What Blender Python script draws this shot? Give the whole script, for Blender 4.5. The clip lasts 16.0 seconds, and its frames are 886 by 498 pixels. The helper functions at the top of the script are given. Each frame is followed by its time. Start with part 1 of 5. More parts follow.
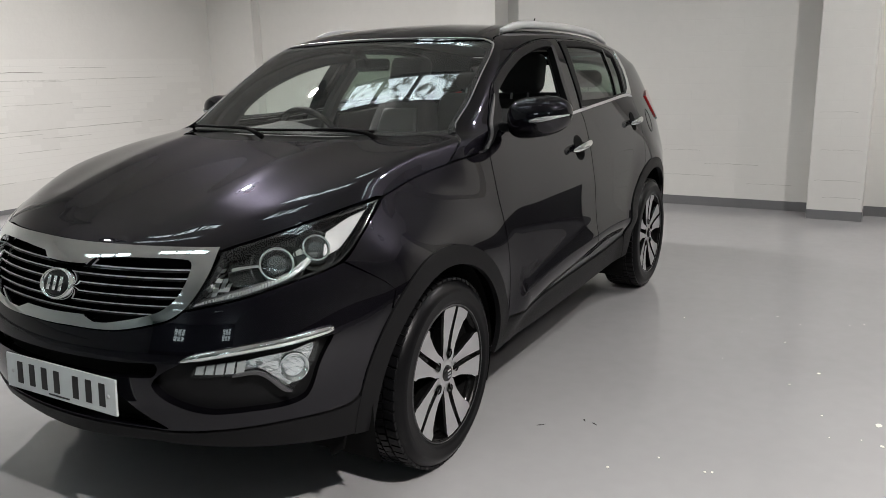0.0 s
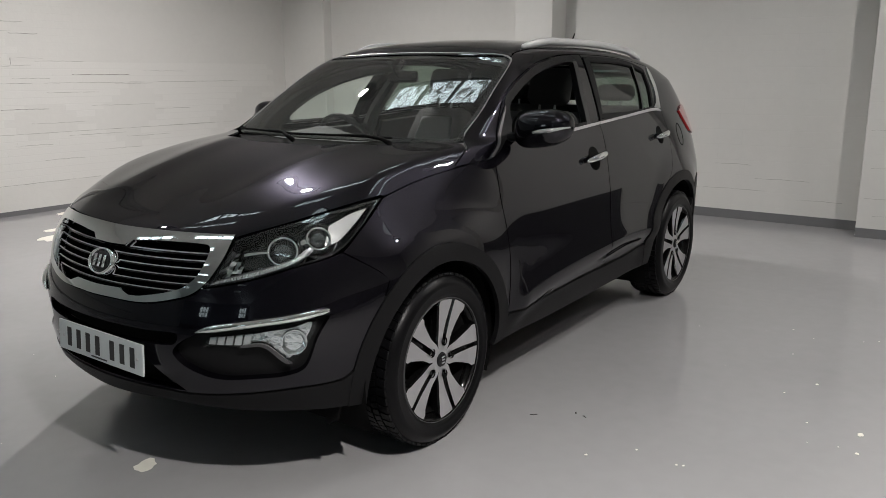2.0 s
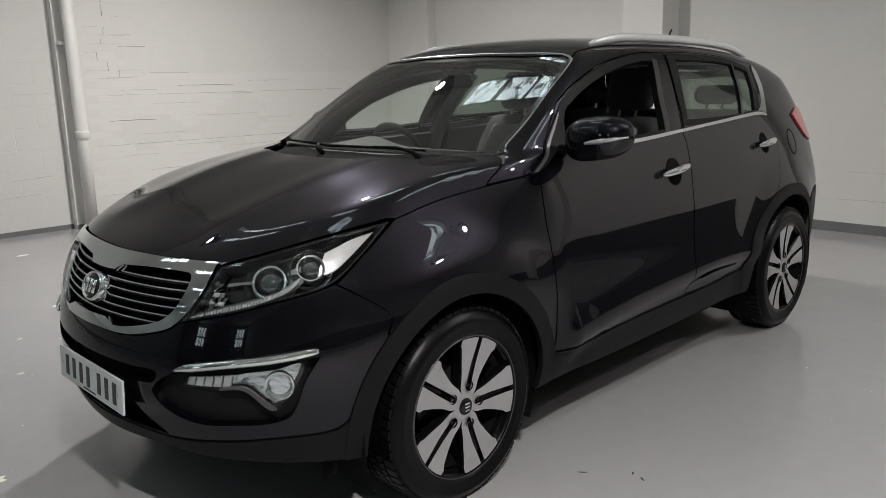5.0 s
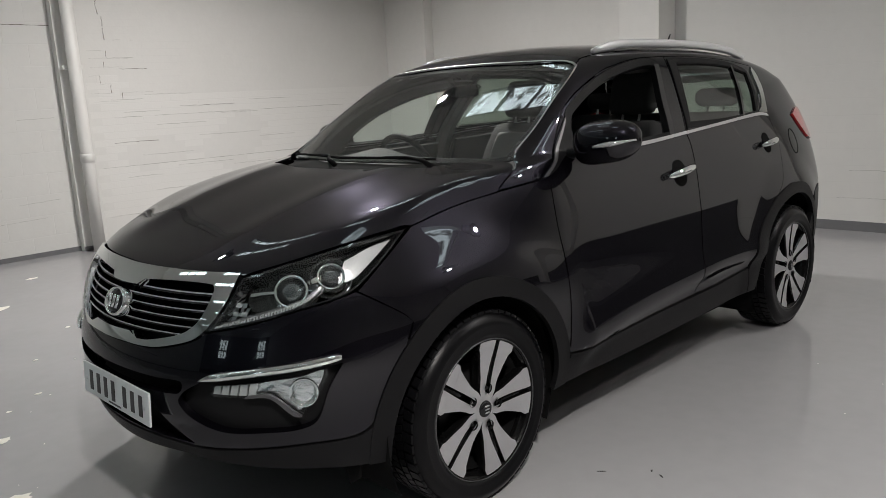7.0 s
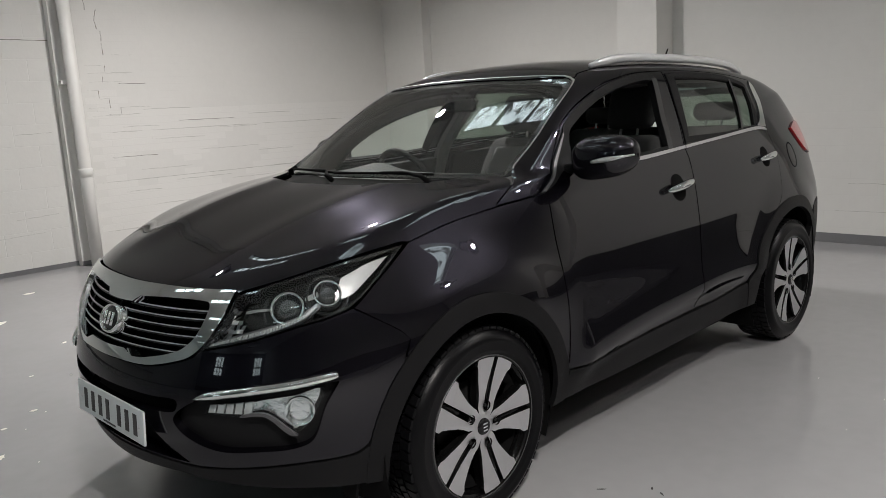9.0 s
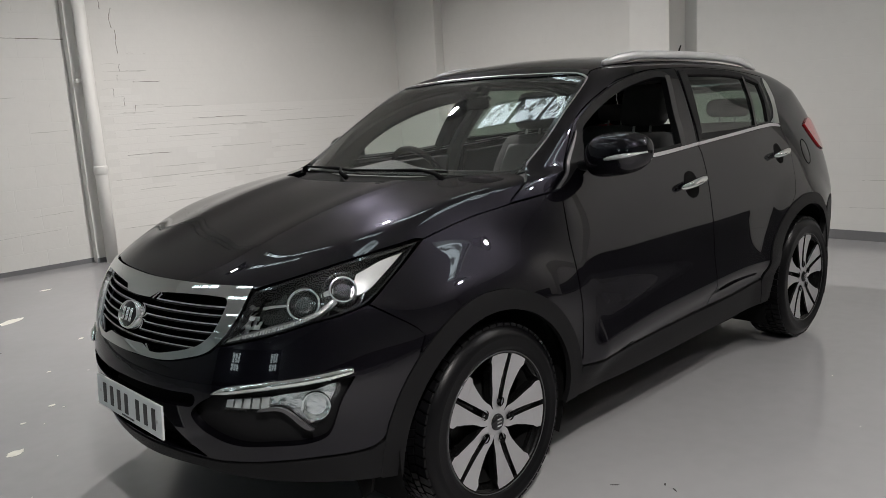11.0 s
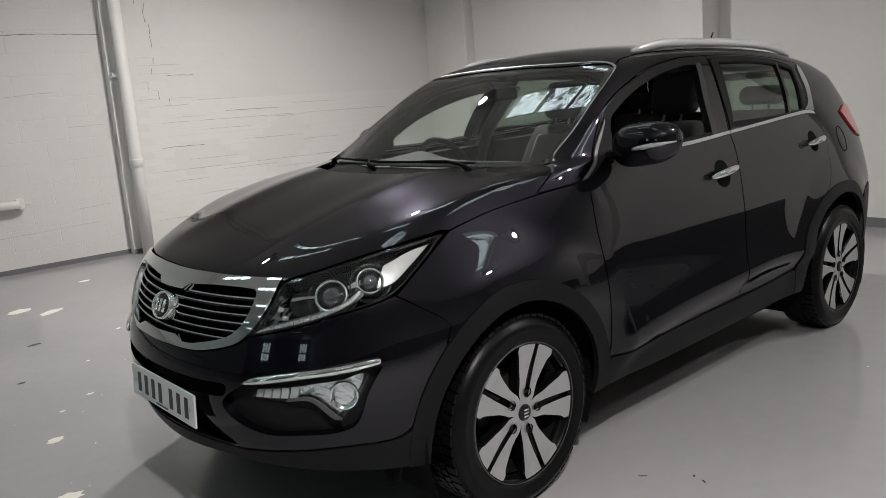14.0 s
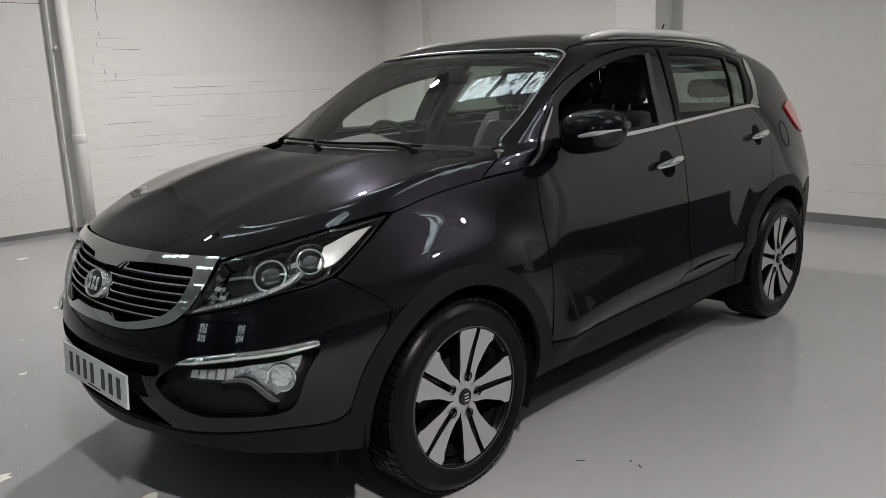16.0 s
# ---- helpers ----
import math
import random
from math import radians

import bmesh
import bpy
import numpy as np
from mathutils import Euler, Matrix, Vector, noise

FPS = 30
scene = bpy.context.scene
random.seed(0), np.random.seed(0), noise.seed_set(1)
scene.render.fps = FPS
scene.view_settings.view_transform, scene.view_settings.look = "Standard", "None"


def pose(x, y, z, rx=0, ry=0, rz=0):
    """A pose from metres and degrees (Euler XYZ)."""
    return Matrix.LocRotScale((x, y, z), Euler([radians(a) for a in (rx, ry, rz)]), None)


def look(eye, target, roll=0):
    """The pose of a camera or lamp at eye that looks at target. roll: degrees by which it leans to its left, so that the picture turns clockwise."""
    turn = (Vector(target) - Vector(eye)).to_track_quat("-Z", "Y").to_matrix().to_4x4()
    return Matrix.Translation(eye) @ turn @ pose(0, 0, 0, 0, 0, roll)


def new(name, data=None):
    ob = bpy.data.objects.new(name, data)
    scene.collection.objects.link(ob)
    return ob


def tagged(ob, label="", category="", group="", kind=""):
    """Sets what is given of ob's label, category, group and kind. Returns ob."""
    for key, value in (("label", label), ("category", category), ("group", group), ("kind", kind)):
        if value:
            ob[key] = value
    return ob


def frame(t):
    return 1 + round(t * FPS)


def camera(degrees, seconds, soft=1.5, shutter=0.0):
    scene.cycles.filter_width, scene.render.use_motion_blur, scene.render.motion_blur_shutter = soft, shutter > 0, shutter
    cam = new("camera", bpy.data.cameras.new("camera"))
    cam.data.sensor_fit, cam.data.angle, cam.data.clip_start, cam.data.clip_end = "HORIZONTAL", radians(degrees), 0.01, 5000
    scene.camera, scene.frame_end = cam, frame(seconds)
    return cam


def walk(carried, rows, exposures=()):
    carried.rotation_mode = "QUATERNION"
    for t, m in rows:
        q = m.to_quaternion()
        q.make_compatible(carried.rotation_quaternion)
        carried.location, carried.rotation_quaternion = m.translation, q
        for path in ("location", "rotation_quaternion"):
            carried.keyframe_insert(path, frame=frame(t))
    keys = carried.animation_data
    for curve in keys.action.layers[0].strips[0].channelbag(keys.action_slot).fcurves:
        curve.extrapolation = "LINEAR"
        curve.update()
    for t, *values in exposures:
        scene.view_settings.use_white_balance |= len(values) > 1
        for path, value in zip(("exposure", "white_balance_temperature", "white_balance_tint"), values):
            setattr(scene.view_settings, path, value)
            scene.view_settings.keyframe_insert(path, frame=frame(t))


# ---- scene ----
from mathutils.geometry import delaunay_2d_cdt

cam = camera(59.0, 16.0, soft=.6)
PATH = [
    (0, (2.293, 2.215, 1.425), (0.608, 1.239, 0.969), -1.4),
    (0.5, (2.408, 2.314, 1.451), (0.732, 1.321, 0.997), -0.6),
    (1, (2.441, 2.466, 1.472), (0.817, 1.383, 1.037), -0.0),
    (1.5, (2.445, 2.593, 1.461), (0.848, 1.468, 1.031), -0.1),
    (2, (2.372, 2.616, 1.45), (0.791, 1.473, 1.013), -0.3),
    (2.5, (2.175, 2.544, 1.441), (0.622, 1.364, 0.997), -0.5),
    (3, (2.045, 2.474, 1.447), (0.493, 1.297, 0.991), -0.5),
    (3.5, (1.956, 2.502, 1.46), (0.464, 1.251, 1.006), -1.3),
    (4, (1.808, 2.602, 1.452), (0.444, 1.205, 1.018), -1.4),
    (4.2, (1.794, 2.633, 1.442), (0.428, 1.236, 1.012), -1.0),
    (6.5, (1.858, 2.648, 1.437), (0.487, 1.244, 1.049), -2.9),
    (7, (1.876, 2.645, 1.426), (0.505, 1.242, 1.039), -3.2),
    (7.5, (1.871, 2.643, 1.42), (0.5, 1.241, 1.026), -3.6),
    (8, (1.864, 2.631, 1.423), (0.491, 1.23, 1.034), -3.5),
    (8.5, (1.859, 2.64, 1.436), (0.485, 1.234, 1.064), -3.5),
    (9, (1.858, 2.636, 1.433), (0.48, 1.231, 1.078), -3.3),
    (11.5, (1.89, 2.649, 1.439), (0.553, 1.208, 1.072), -3.6),
    (12, (1.898, 2.658, 1.442), (0.604, 1.177, 1.077), -3.8),
    (12.5, (1.893, 2.656, 1.432), (0.603, 1.173, 1.064), -3.6),
    (13, (1.88, 2.672, 1.441), (0.592, 1.188, 1.073), -3.8),
    (13.5, (1.873, 2.665, 1.44), (0.583, 1.184, 1.061), -4.1),
    (14, (1.871, 2.663, 1.442), (0.579, 1.185, 1.061), -4.1),
    (14.5, (1.868, 2.66, 1.425), (0.562, 1.194, 1.044), -3.7),
    (15, (1.862, 2.665, 1.414), (0.541, 1.218, 1.014), -3.1),
    (15.5, (1.848, 2.675, 1.413), (0.504, 1.254, 0.996), -2.4),
    (16, (1.833, 2.676, 1.423), (0.462, 1.281, 1.003), -2.2),
]
walk(cam, [(t, look(eye, target, roll)) for t, eye, target, roll in PATH],
     [(0, .67), (.5, .55), (1, .44), (1.5, .37), (2.5, .35), (4, .38), (8, .38), (16, .38)])


# ---- world and lamps ----
world = bpy.data.worlds.new("sky")
scene.world = world
world.use_nodes = True
sky = world.node_tree.nodes.new("ShaderNodeTexSky")
sky.sky_type, sky.sun_disc = "NISHITA", False
sky.sun_elevation, sky.sun_rotation = radians(25), radians(120)
world.node_tree.links.new(sky.outputs[0], world.node_tree.nodes["Background"].inputs[0])
world.node_tree.nodes["Background"].inputs[1].default_value = 0.10
CEILING = 4.6
# x, y, heads, share of the full power, width of the beam
LAMPS = [(-2.0, -2.85, 1, .80, 140), (.2, -4.2, 1, .03, 150), (-3.3, 3.05, 1, .28, 150), (-3.8, 4.95, 1, .25, 160), (1.75, 3.75, 1, .98, 118)]
WATTS = 162
DAYLIGHT = 4.5

# ---- materials ----


def material(name, colour, rough=.5, metal=0., spread=.0, scale=8., bump=0., bump_scale=60., coat=0., coat_rough=.03, ior=1.5, detail=4., shine=.5):
    """A plain surface whose colour varies by spread at two scales, with a fine relief."""
    m = bpy.data.materials.new(name)
    m.use_nodes = True
    t, p = m.node_tree, m.node_tree.nodes["Principled BSDF"]
    p.inputs["Roughness"].default_value, p.inputs["Metallic"].default_value = rough, metal
    p.inputs["IOR"].default_value, p.inputs["Specular IOR Level"].default_value = ior, shine
    p.inputs["Coat Weight"].default_value, p.inputs["Coat Roughness"].default_value = coat, coat_rough
    c = (*colour, 1) if len(colour) == 3 else colour
    p.inputs["Base Color"].default_value = c
    if spread or bump:
        at = t.nodes.new("ShaderNodeTexCoord")
    if spread:
        big, fine, ramp = t.nodes.new("ShaderNodeTexNoise"), t.nodes.new("ShaderNodeTexNoise"), t.nodes.new("ShaderNodeMix")
        big.inputs["Scale"].default_value, fine.inputs["Scale"].default_value = scale, scale * 11
        big.inputs["Detail"].default_value, fine.inputs["Detail"].default_value = detail, 3
        for n in (big, fine):
            t.links.new(at.outputs["Object"], n.inputs["Vector"])
        mix = t.nodes.new("ShaderNodeMath")
        mix.operation = "MULTIPLY_ADD"
        mix.inputs[1].default_value = .35
        t.links.new(fine.outputs[0], mix.inputs[0])
        half = t.nodes.new("ShaderNodeMath")
        half.operation = "MULTIPLY"
        half.inputs[1].default_value = .65
        t.links.new(big.outputs[0], half.inputs[0])
        t.links.new(half.outputs[0], mix.inputs[2])
        ramp.data_type = "RGBA"
        ramp.inputs[6].default_value = (*[v * (1 - spread) for v in c[:3]], 1)
        ramp.inputs[7].default_value = (*[min(1, v * (1 + spread)) for v in c[:3]], 1)
        t.links.new(mix.outputs[0], ramp.inputs[0])
        t.links.new(ramp.outputs[2], p.inputs["Base Color"])
    if bump:
        n, b = t.nodes.new("ShaderNodeTexNoise"), t.nodes.new("ShaderNodeBump")
        n.inputs["Scale"].default_value, n.inputs["Detail"].default_value = bump_scale, 5
        b.inputs["Strength"].default_value, b.inputs["Distance"].default_value = 1, bump
        t.links.new(at.outputs["Object"], n.inputs["Vector"])
        t.links.new(n.outputs[0], b.inputs["Height"])
        t.links.new(b.outputs[0], p.inputs["Normal"])
    return m


MADE = {}


def material_once(name, *a):
    if name not in MADE:
        MADE[name] = material(name, *a)
    return MADE[name]


def clear(name, tint=(.9, .95, .92), haze=0., veil=0., mirror=.06):
    """A thin clear pane: light passes, tinted, and the rest mirrors by the angle; a pale film in its colour stands for
    reflected haze.
    """
    m = bpy.data.materials.new(name)
    m.use_nodes = True
    t = m.node_tree
    t.nodes.remove(t.nodes["Principled BSDF"])
    through_, gloss, mix, f, power, scaled = (t.nodes.new("ShaderNode" + n) for n in ("BsdfTransparent", "BsdfGlossy", "MixShader", "LayerWeight", "Math", "Math"))
    through_.inputs[0].default_value = (*tint, 1)
    gloss.inputs["Roughness"].default_value = haze
    f.inputs[0].default_value = .5
    power.operation, scaled.operation = "POWER", "MULTIPLY_ADD"
    power.inputs[1].default_value = 5
    scaled.inputs[1].default_value, scaled.inputs[2].default_value = 1 - mirror, mirror
    t.links.new(f.outputs["Facing"], power.inputs[0])
    t.links.new(power.outputs[0], scaled.inputs[0])
    t.links.new(scaled.outputs[0], mix.inputs[0])
    t.links.new(through_.outputs[0], mix.inputs[1])
    t.links.new(gloss.outputs[0], mix.inputs[2])
    film, last, spots, amount = (t.nodes.new("ShaderNode" + n) for n in ("BsdfDiffuse", "MixShader", "TexNoise", "MapRange"))
    film.inputs[0].default_value = (.62, .66, .63, 1)
    spots.inputs["Scale"].default_value, spots.inputs["Detail"].default_value = 5, 8
    amount.inputs[3].default_value, amount.inputs[4].default_value = veil * .6, veil * 1.4
    t.links.new(spots.outputs[0], amount.inputs[0])
    t.links.new(amount.outputs[0], last.inputs[0])
    t.links.new(mix.outputs[0], last.inputs[1])
    t.links.new(film.outputs[0], last.inputs[2])
    t.links.new(last.outputs[0], t.nodes["Material Output"].inputs[0])
    return m


PAINT = material("black metallic car paint", (.0014, .0012, .0020), .5, 0, .2, 3, coat=1, coat_rough=.004, shine=.0)
PAINT.node_tree.nodes["Principled BSDF"].inputs["Coat IOR"].default_value = 1.46
flakes, both_layers = PAINT.node_tree.nodes.new("ShaderNodeBsdfGlossy"), PAINT.node_tree.nodes.new("ShaderNodeAddShader")
flakes.inputs["Color"].default_value, flakes.inputs["Roughness"].default_value = (.0088, .0084, .0112, 1), .27
PAINT.node_tree.links.new(PAINT.node_tree.nodes["Principled BSDF"].outputs[0], both_layers.inputs[0])
PAINT.node_tree.links.new(flakes.outputs[0], both_layers.inputs[1])
PAINT.node_tree.links.new(both_layers.outputs[0], PAINT.node_tree.nodes["Material Output"].inputs[0])
PLASTIC = material("black grained plastic", (.0088, .0088, .0093), .46, 0, .2, 9, .0004, 700, shine=.12)
GLOSS_BLACK = material("gloss black plastic", (.008, .008, .009), .12, 0, .1, 9)
RIM_BLACK = material("black wheel paint", (.004, .004, .004), .10, 0, .1, 9, shine=.22)
VOID = material("dark inner structure", (.005, .005, .005), .85, 0, .2, 5, shine=.1)
CHROME = material("chrome", (.90, .93, .92), .045, 1, .04, 5)
SATIN = material("satin silver trim", (.56, .56, .57), .33, .7, .05, 9)
MACHINED = material("machined alloy", (.62, .62, .63), .30, .85, .06, 12, .00008, 900)
RUBBER = material("tyre rubber", (.0035, .0035, .004), .33, 0, .3, 20, .0003, 220, shine=.16)
SEAT = material("grey seat fabric", (.26, .26, .262), .9, 0, .25, 30, .0006, 500)
SEAT_DARK = material("black seat fabric", (.055, .055, .055), .9, 0, .25, 30, .0006, 500)
TRIM_GREY = material("grey cabin plastic", (.10, .102, .099), .6, 0, .15, 15, .0003, 500, shine=.25)
LINING = material("light grey roof lining", (.35, .35, .34), .95, 0, .1, 20)
SCREEN_GLASS = clear("windscreen glass", (.95, 1, .975), veil=.022, mirror=.11)
WINDOW_GLASS = clear("side window glass", (.90, .97, .93))
DARK_GLASS = clear("tinted privacy glass", (.22, .29, .235), veil=.012, mirror=.085)
LENS_GLASS = clear("clear lamp lens", (.93, .97, .97))
RED_LENS = material("red lamp lens", (.62, .015, .02), .10, 0, .1, 20, coat=1)
WHITE_PLASTIC = material("white plate plastic", (.62, .66, .66), .3, 0, .05, 20)
PALE = material("pale grey cabin trim", (.15, .15, .145), .7, 0, .1, 20)
DULL = material("dull brake steel", (.03, .03, .03), .45, .6, .2, 20)
RAIL = material("satin anodised rail", (.78, .78, .79), .42, .6, .04, 9)
SATIN_GREY = material("satin grey trim", (.085, .085, .088), .36, .4, .05, 9)
CHANNEL = material("grey window channel", (.05, .05, .05), .4, 0, .1, 20, shine=.2)
SAIL = material("satin silver sail edge", (.17, .17, .175), .38, .5, .05, 9)
INK = material("black plate ink", (.012, .012, .012), .4)
REFLECTOR = material("lamp reflector", (.85, .87, .87), .14, 1, .05, 60, .006, 38)
MIRRORED = material("faceted lamp mirror", (.88, .90, .90), .30, 1, .03, 60)
LAMP_DARK = material("smoked lamp chrome", (.07, .075, .075), .12, .9, .1, 20)
GLASS_BALL = material("dark clear lens", (.03, .035, .036), .02, 0, .1, 20, coat=1, coat_rough=.0, ior=1.7)
AMBER_CLEAR = material("pale ribbed lens", (.55, .56, .56), .18, .5, .1, 90, .003, 120)


# ---- mesh helpers ----


def mesh_of(name, verts, faces, normals=None, smooth=True):
    me = bpy.data.meshes.new(name)
    me.from_pydata([tuple(map(float, v)) for v in verts], [], [tuple(map(int, f)) for f in faces])
    me.update()
    me.polygons.foreach_set("use_smooth", [smooth] * len(me.polygons))
    if normals is not None:
        me.normals_split_custom_set_from_vertices([tuple(map(float, n)) for n in normals])
    return me


def link(name, me, mat, parent=None, label=""):
    me.materials.clear()
    me.materials.append(mat)
    ob = new(name, me)
    ob.parent = parent
    return tagged(ob, label) if label else ob


def part(name, bm, mat, parent=None, label="", smooth=False):
    me = bpy.data.meshes.new(name)
    bm.to_mesh(me)
    bm.free()
    me.polygons.foreach_set("use_smooth", [smooth] * len(me.polygons))
    return link(name, me, mat, parent, label)


def block(lo, hi, bevel=0., segments=2):
    """A box between two corners, its edges rounded."""
    bm = bmesh.new()
    bmesh.ops.create_cube(bm, size=1)
    for v in bm.verts:
        v.co = Vector([(a + b) / 2 + c * (b - a) for a, b, c in zip(lo, hi, v.co)])
    if bevel:
        bmesh.ops.bevel(bm, geom=bm.edges[:], offset=bevel, segments=segments, affect="EDGES", profile=.5)
    return bm


def spin(profile, n=48, axis="y"):
    """A closed or open profile of (radius, along) turned about an axis."""
    verts, faces = [], []
    m = len(profile)
    for i in range(n):
        a = 2 * math.pi * i / n
        for r, h in profile:
            u, w = r * math.cos(a), r * math.sin(a)
            verts.append((u, h, w) if axis == "y" else ((h, u, w) if axis == "x" else (u, w, h)))
    for i in range(n):
        for j in range(m - 1):
            a, b = i * m + j, ((i + 1) % n) * m + j
            faces.append((a, a + 1, b + 1, b) if axis != "y" else (a, b, b + 1, a + 1))
    return verts, faces


def tube(points, radius, n=12, flat=1., caps=True):
    """A bar along points; flat squeezes it upright. radius: one for all or one for each point."""
    pts = [Vector(p) for p in points]
    radii = radius if isinstance(radius, (list, tuple)) else [radius] * len(pts)
    verts, faces = [], []
    for i, p in enumerate(pts):
        d = (pts[min(i + 1, len(pts) - 1)] - pts[max(i - 1, 0)]).normalized()
        up = Vector((0, 0, 1)) if abs(d.z) < .9 else Vector((1, 0, 0))
        a = d.cross(up).normalized()
        b = a.cross(d)
        for k in range(n):
            w = 2 * math.pi * k / n
            verts.append(p + radii[i] * (math.cos(w) * a + flat * math.sin(w) * b))
    for i in range(len(pts) - 1):
        for k in range(n):
            faces.append((i * n + k, i * n + (k + 1) % n, (i + 1) * n + (k + 1) % n, (i + 1) * n + k))
    if caps:
        faces += [tuple(range(n))[::-1], tuple(range((len(pts) - 1) * n, len(pts) * n))]
    return verts, faces


def merge(*pieces):
    verts, faces = [], []
    for v, f in pieces:
        n = len(verts)
        verts += list(v)
        faces += [tuple(i + n for i in g) for g in f]
    return verts, faces


def moved(piece, m):
    return [m @ Vector(v) for v in piece[0]], piece[1]


def bend(pts, h, closed=True):
    """A smooth line through control points; a third entry marks a sharp corner. Resampled about every h."""
    n = len(pts)
    p = np.array([q[:2] for q in pts], float)
    sharp = [len(q) > 2 for q in pts]
    out = []
    for i in range(n if closed else n - 1):
        j, a, b = (i + 1) % n, (i - 1) % n, (i + 2) % n
        if not closed:
            a, b = max(i - 1, 0), min(i + 2, n - 1)
        d = p[j] - p[i]
        size = np.hypot(*d)
        m0 = d if sharp[i] else (p[j] - p[a]) / (np.hypot(*(p[i] - p[a])) + size + 1e-9) * size
        m1 = d if sharp[j] else (p[b] - p[i]) / (np.hypot(*(p[b] - p[j])) + size + 1e-9) * size
        for t in np.linspace(0, 1, max(2, int(math.ceil(size / h)) + 1))[:-1]:
            out.append((2 * t ** 3 - 3 * t ** 2 + 1) * p[i] + (t ** 3 - 2 * t ** 2 + t) * m0 + (3 * t * t - 2 * t ** 3) * p[j] + (t ** 3 - t * t) * m1)
    if not closed:
        out.append(p[-1])
    return np.array(out)


def both(half):
    """A closed outline from its half, from one end on the middle line to the other."""
    inner = [q for q in half if abs(q[0 if half[0][0] == 0 else 1]) > 1e-6]
    k = 0 if half[0][0] == 0 else 1
    mirrored = [tuple([-v if i == k else v for i, v in enumerate(q[:2])]) + tuple(q[2:]) for q in reversed(inner)]
    return list(half) + mirrored


def within(p, loop):
    x, y = p[:, 0], p[:, 1]
    hit = np.zeros(len(p), bool)
    a = loop
    b = np.roll(loop, -1, 0)
    for (x0, y0), (x1, y1) in zip(a, b):
        if y0 == y1:
            continue
        c = (y0 > y) != (y1 > y)
        hit ^= c & (x < (x1 - x0) * (y - y0) / (y1 - y0) + x0)
    return hit


def gap(p, loop):
    """The distance of points from a closed loop."""
    d = np.full(len(p), 9.)
    a, b = loop, np.roll(loop, -1, 0)
    for s, e in zip(a, b):
        w = e - s
        t = np.clip(((p - s) @ w) / (w @ w + 1e-12), 0, 1)
        d = np.minimum(d, np.hypot(*(p - s - t[:, None] * w).T))
    return d


def shrink(loop, by):
    """The loop drawn in by a small distance."""
    e = np.roll(loop, -1, 0) - np.roll(loop, 1, 0)
    n = np.stack([-e[:, 1], e[:, 0]], 1)
    n /= np.linalg.norm(n, axis=1)[:, None] + 1e-9
    area = np.sum(loop[:, 0] * np.roll(loop[:, 1], -1) - np.roll(loop[:, 0], -1) * loop[:, 1])
    return loop + n * by * (1 if area > 0 else -1)


def skin(outline, onto, h=.03, holes=(), lift=0., depth=.015, ease_edge=.0015):
    """A sheet on the car's skin inside an outline (in the flat terms of onto), its edges turned in by depth.
    Returns vertices, faces and normals."""
    loops = [shrink(np.array(outline), ease_edge)] + [shrink(np.array(q), -ease_edge) for q in holes]
    pts, edges = [], []
    for lp in loops:
        k = len(pts)
        pts += [tuple(v) for v in lp]
        edges += [(k + i, k + (i + 1) % len(lp)) for i in range(len(lp))]
    lo, hi = loops[0].min(0), loops[0].max(0)
    gx, gy = np.meshgrid(np.arange(lo[0] + h / 2, hi[0], h), np.arange(lo[1] + h / 2, hi[1], h * .87))
    gx = gx + (np.arange(gx.shape[0]) % 2)[:, None] * h / 2
    grid = np.stack([gx.ravel(), gy.ravel()], 1)
    keep = within(grid, loops[0])
    for lp in loops:
        keep &= gap(grid, lp) > h * .45
    for lp in loops[1:]:
        keep &= ~within(grid, lp)
    pts += [tuple(v) for v in grid[keep]]
    flat, _, tris, *_ = delaunay_2d_cdt([Vector(v) for v in pts], edges, [], 0, 1e-6)
    flat = np.array([tuple(v) for v in flat])
    tris = np.array([tuple(t) for t in tris])
    mid = flat[tris].mean(1)
    inside = within(mid, loops[0])
    for lp in loops[1:]:
        inside &= ~within(mid, lp)
    tris = tris[inside]
    place, normal = onto(flat)
    a, b, c = (place[tris[:, i]] for i in range(3))
    turn = np.einsum("ij,ij->i", np.cross(b - a, c - a), normal[tris[:, 0]]) < 0
    tris[turn] = tris[turn][:, ::-1]
    verts, norms, faces = list(place + normal * lift), list(normal), [tuple(t) for t in tris]
    count = {}
    for t in tris:
        for i in range(3):
            e = (t[i], t[(i + 1) % 3])
            count[e] = count.get(e, 0) + 1
    rim = [e for e in count if (e[1], e[0]) not in count]
    if depth:
        for i, j in rim:
            k = len(verts)
            for v in (j, i):
                verts.append(place[v] + normal[v] * lift)
            for v in (i, j):
                verts.append(place[v] + normal[v] * (lift - depth))
            side = np.cross(place[j] - place[i], -normal[i])
            side = side / (np.linalg.norm(side) + 1e-9)
            norms += [-side] * 4
            faces.append((k, k + 1, k + 2, k + 3))
    return np.array(verts), faces, np.array(norms)


def mirrored(piece):
    v, f, n = piece
    s = np.array([1, -1, 1])
    return v * s, [tuple(reversed(g)) for g in f], n * s


def panel(name, piece, mat, parent, label=""):
    return link(name, mesh_of(name, *piece), mat, parent, label)


def pair(name, piece, mat, parent, label="", names=None):
    """A panel on the near side and its mirror image on the far side."""
    return (panel(name, piece, mat, parent, label), panel(name, mirrored(piece), mat, parent, label))

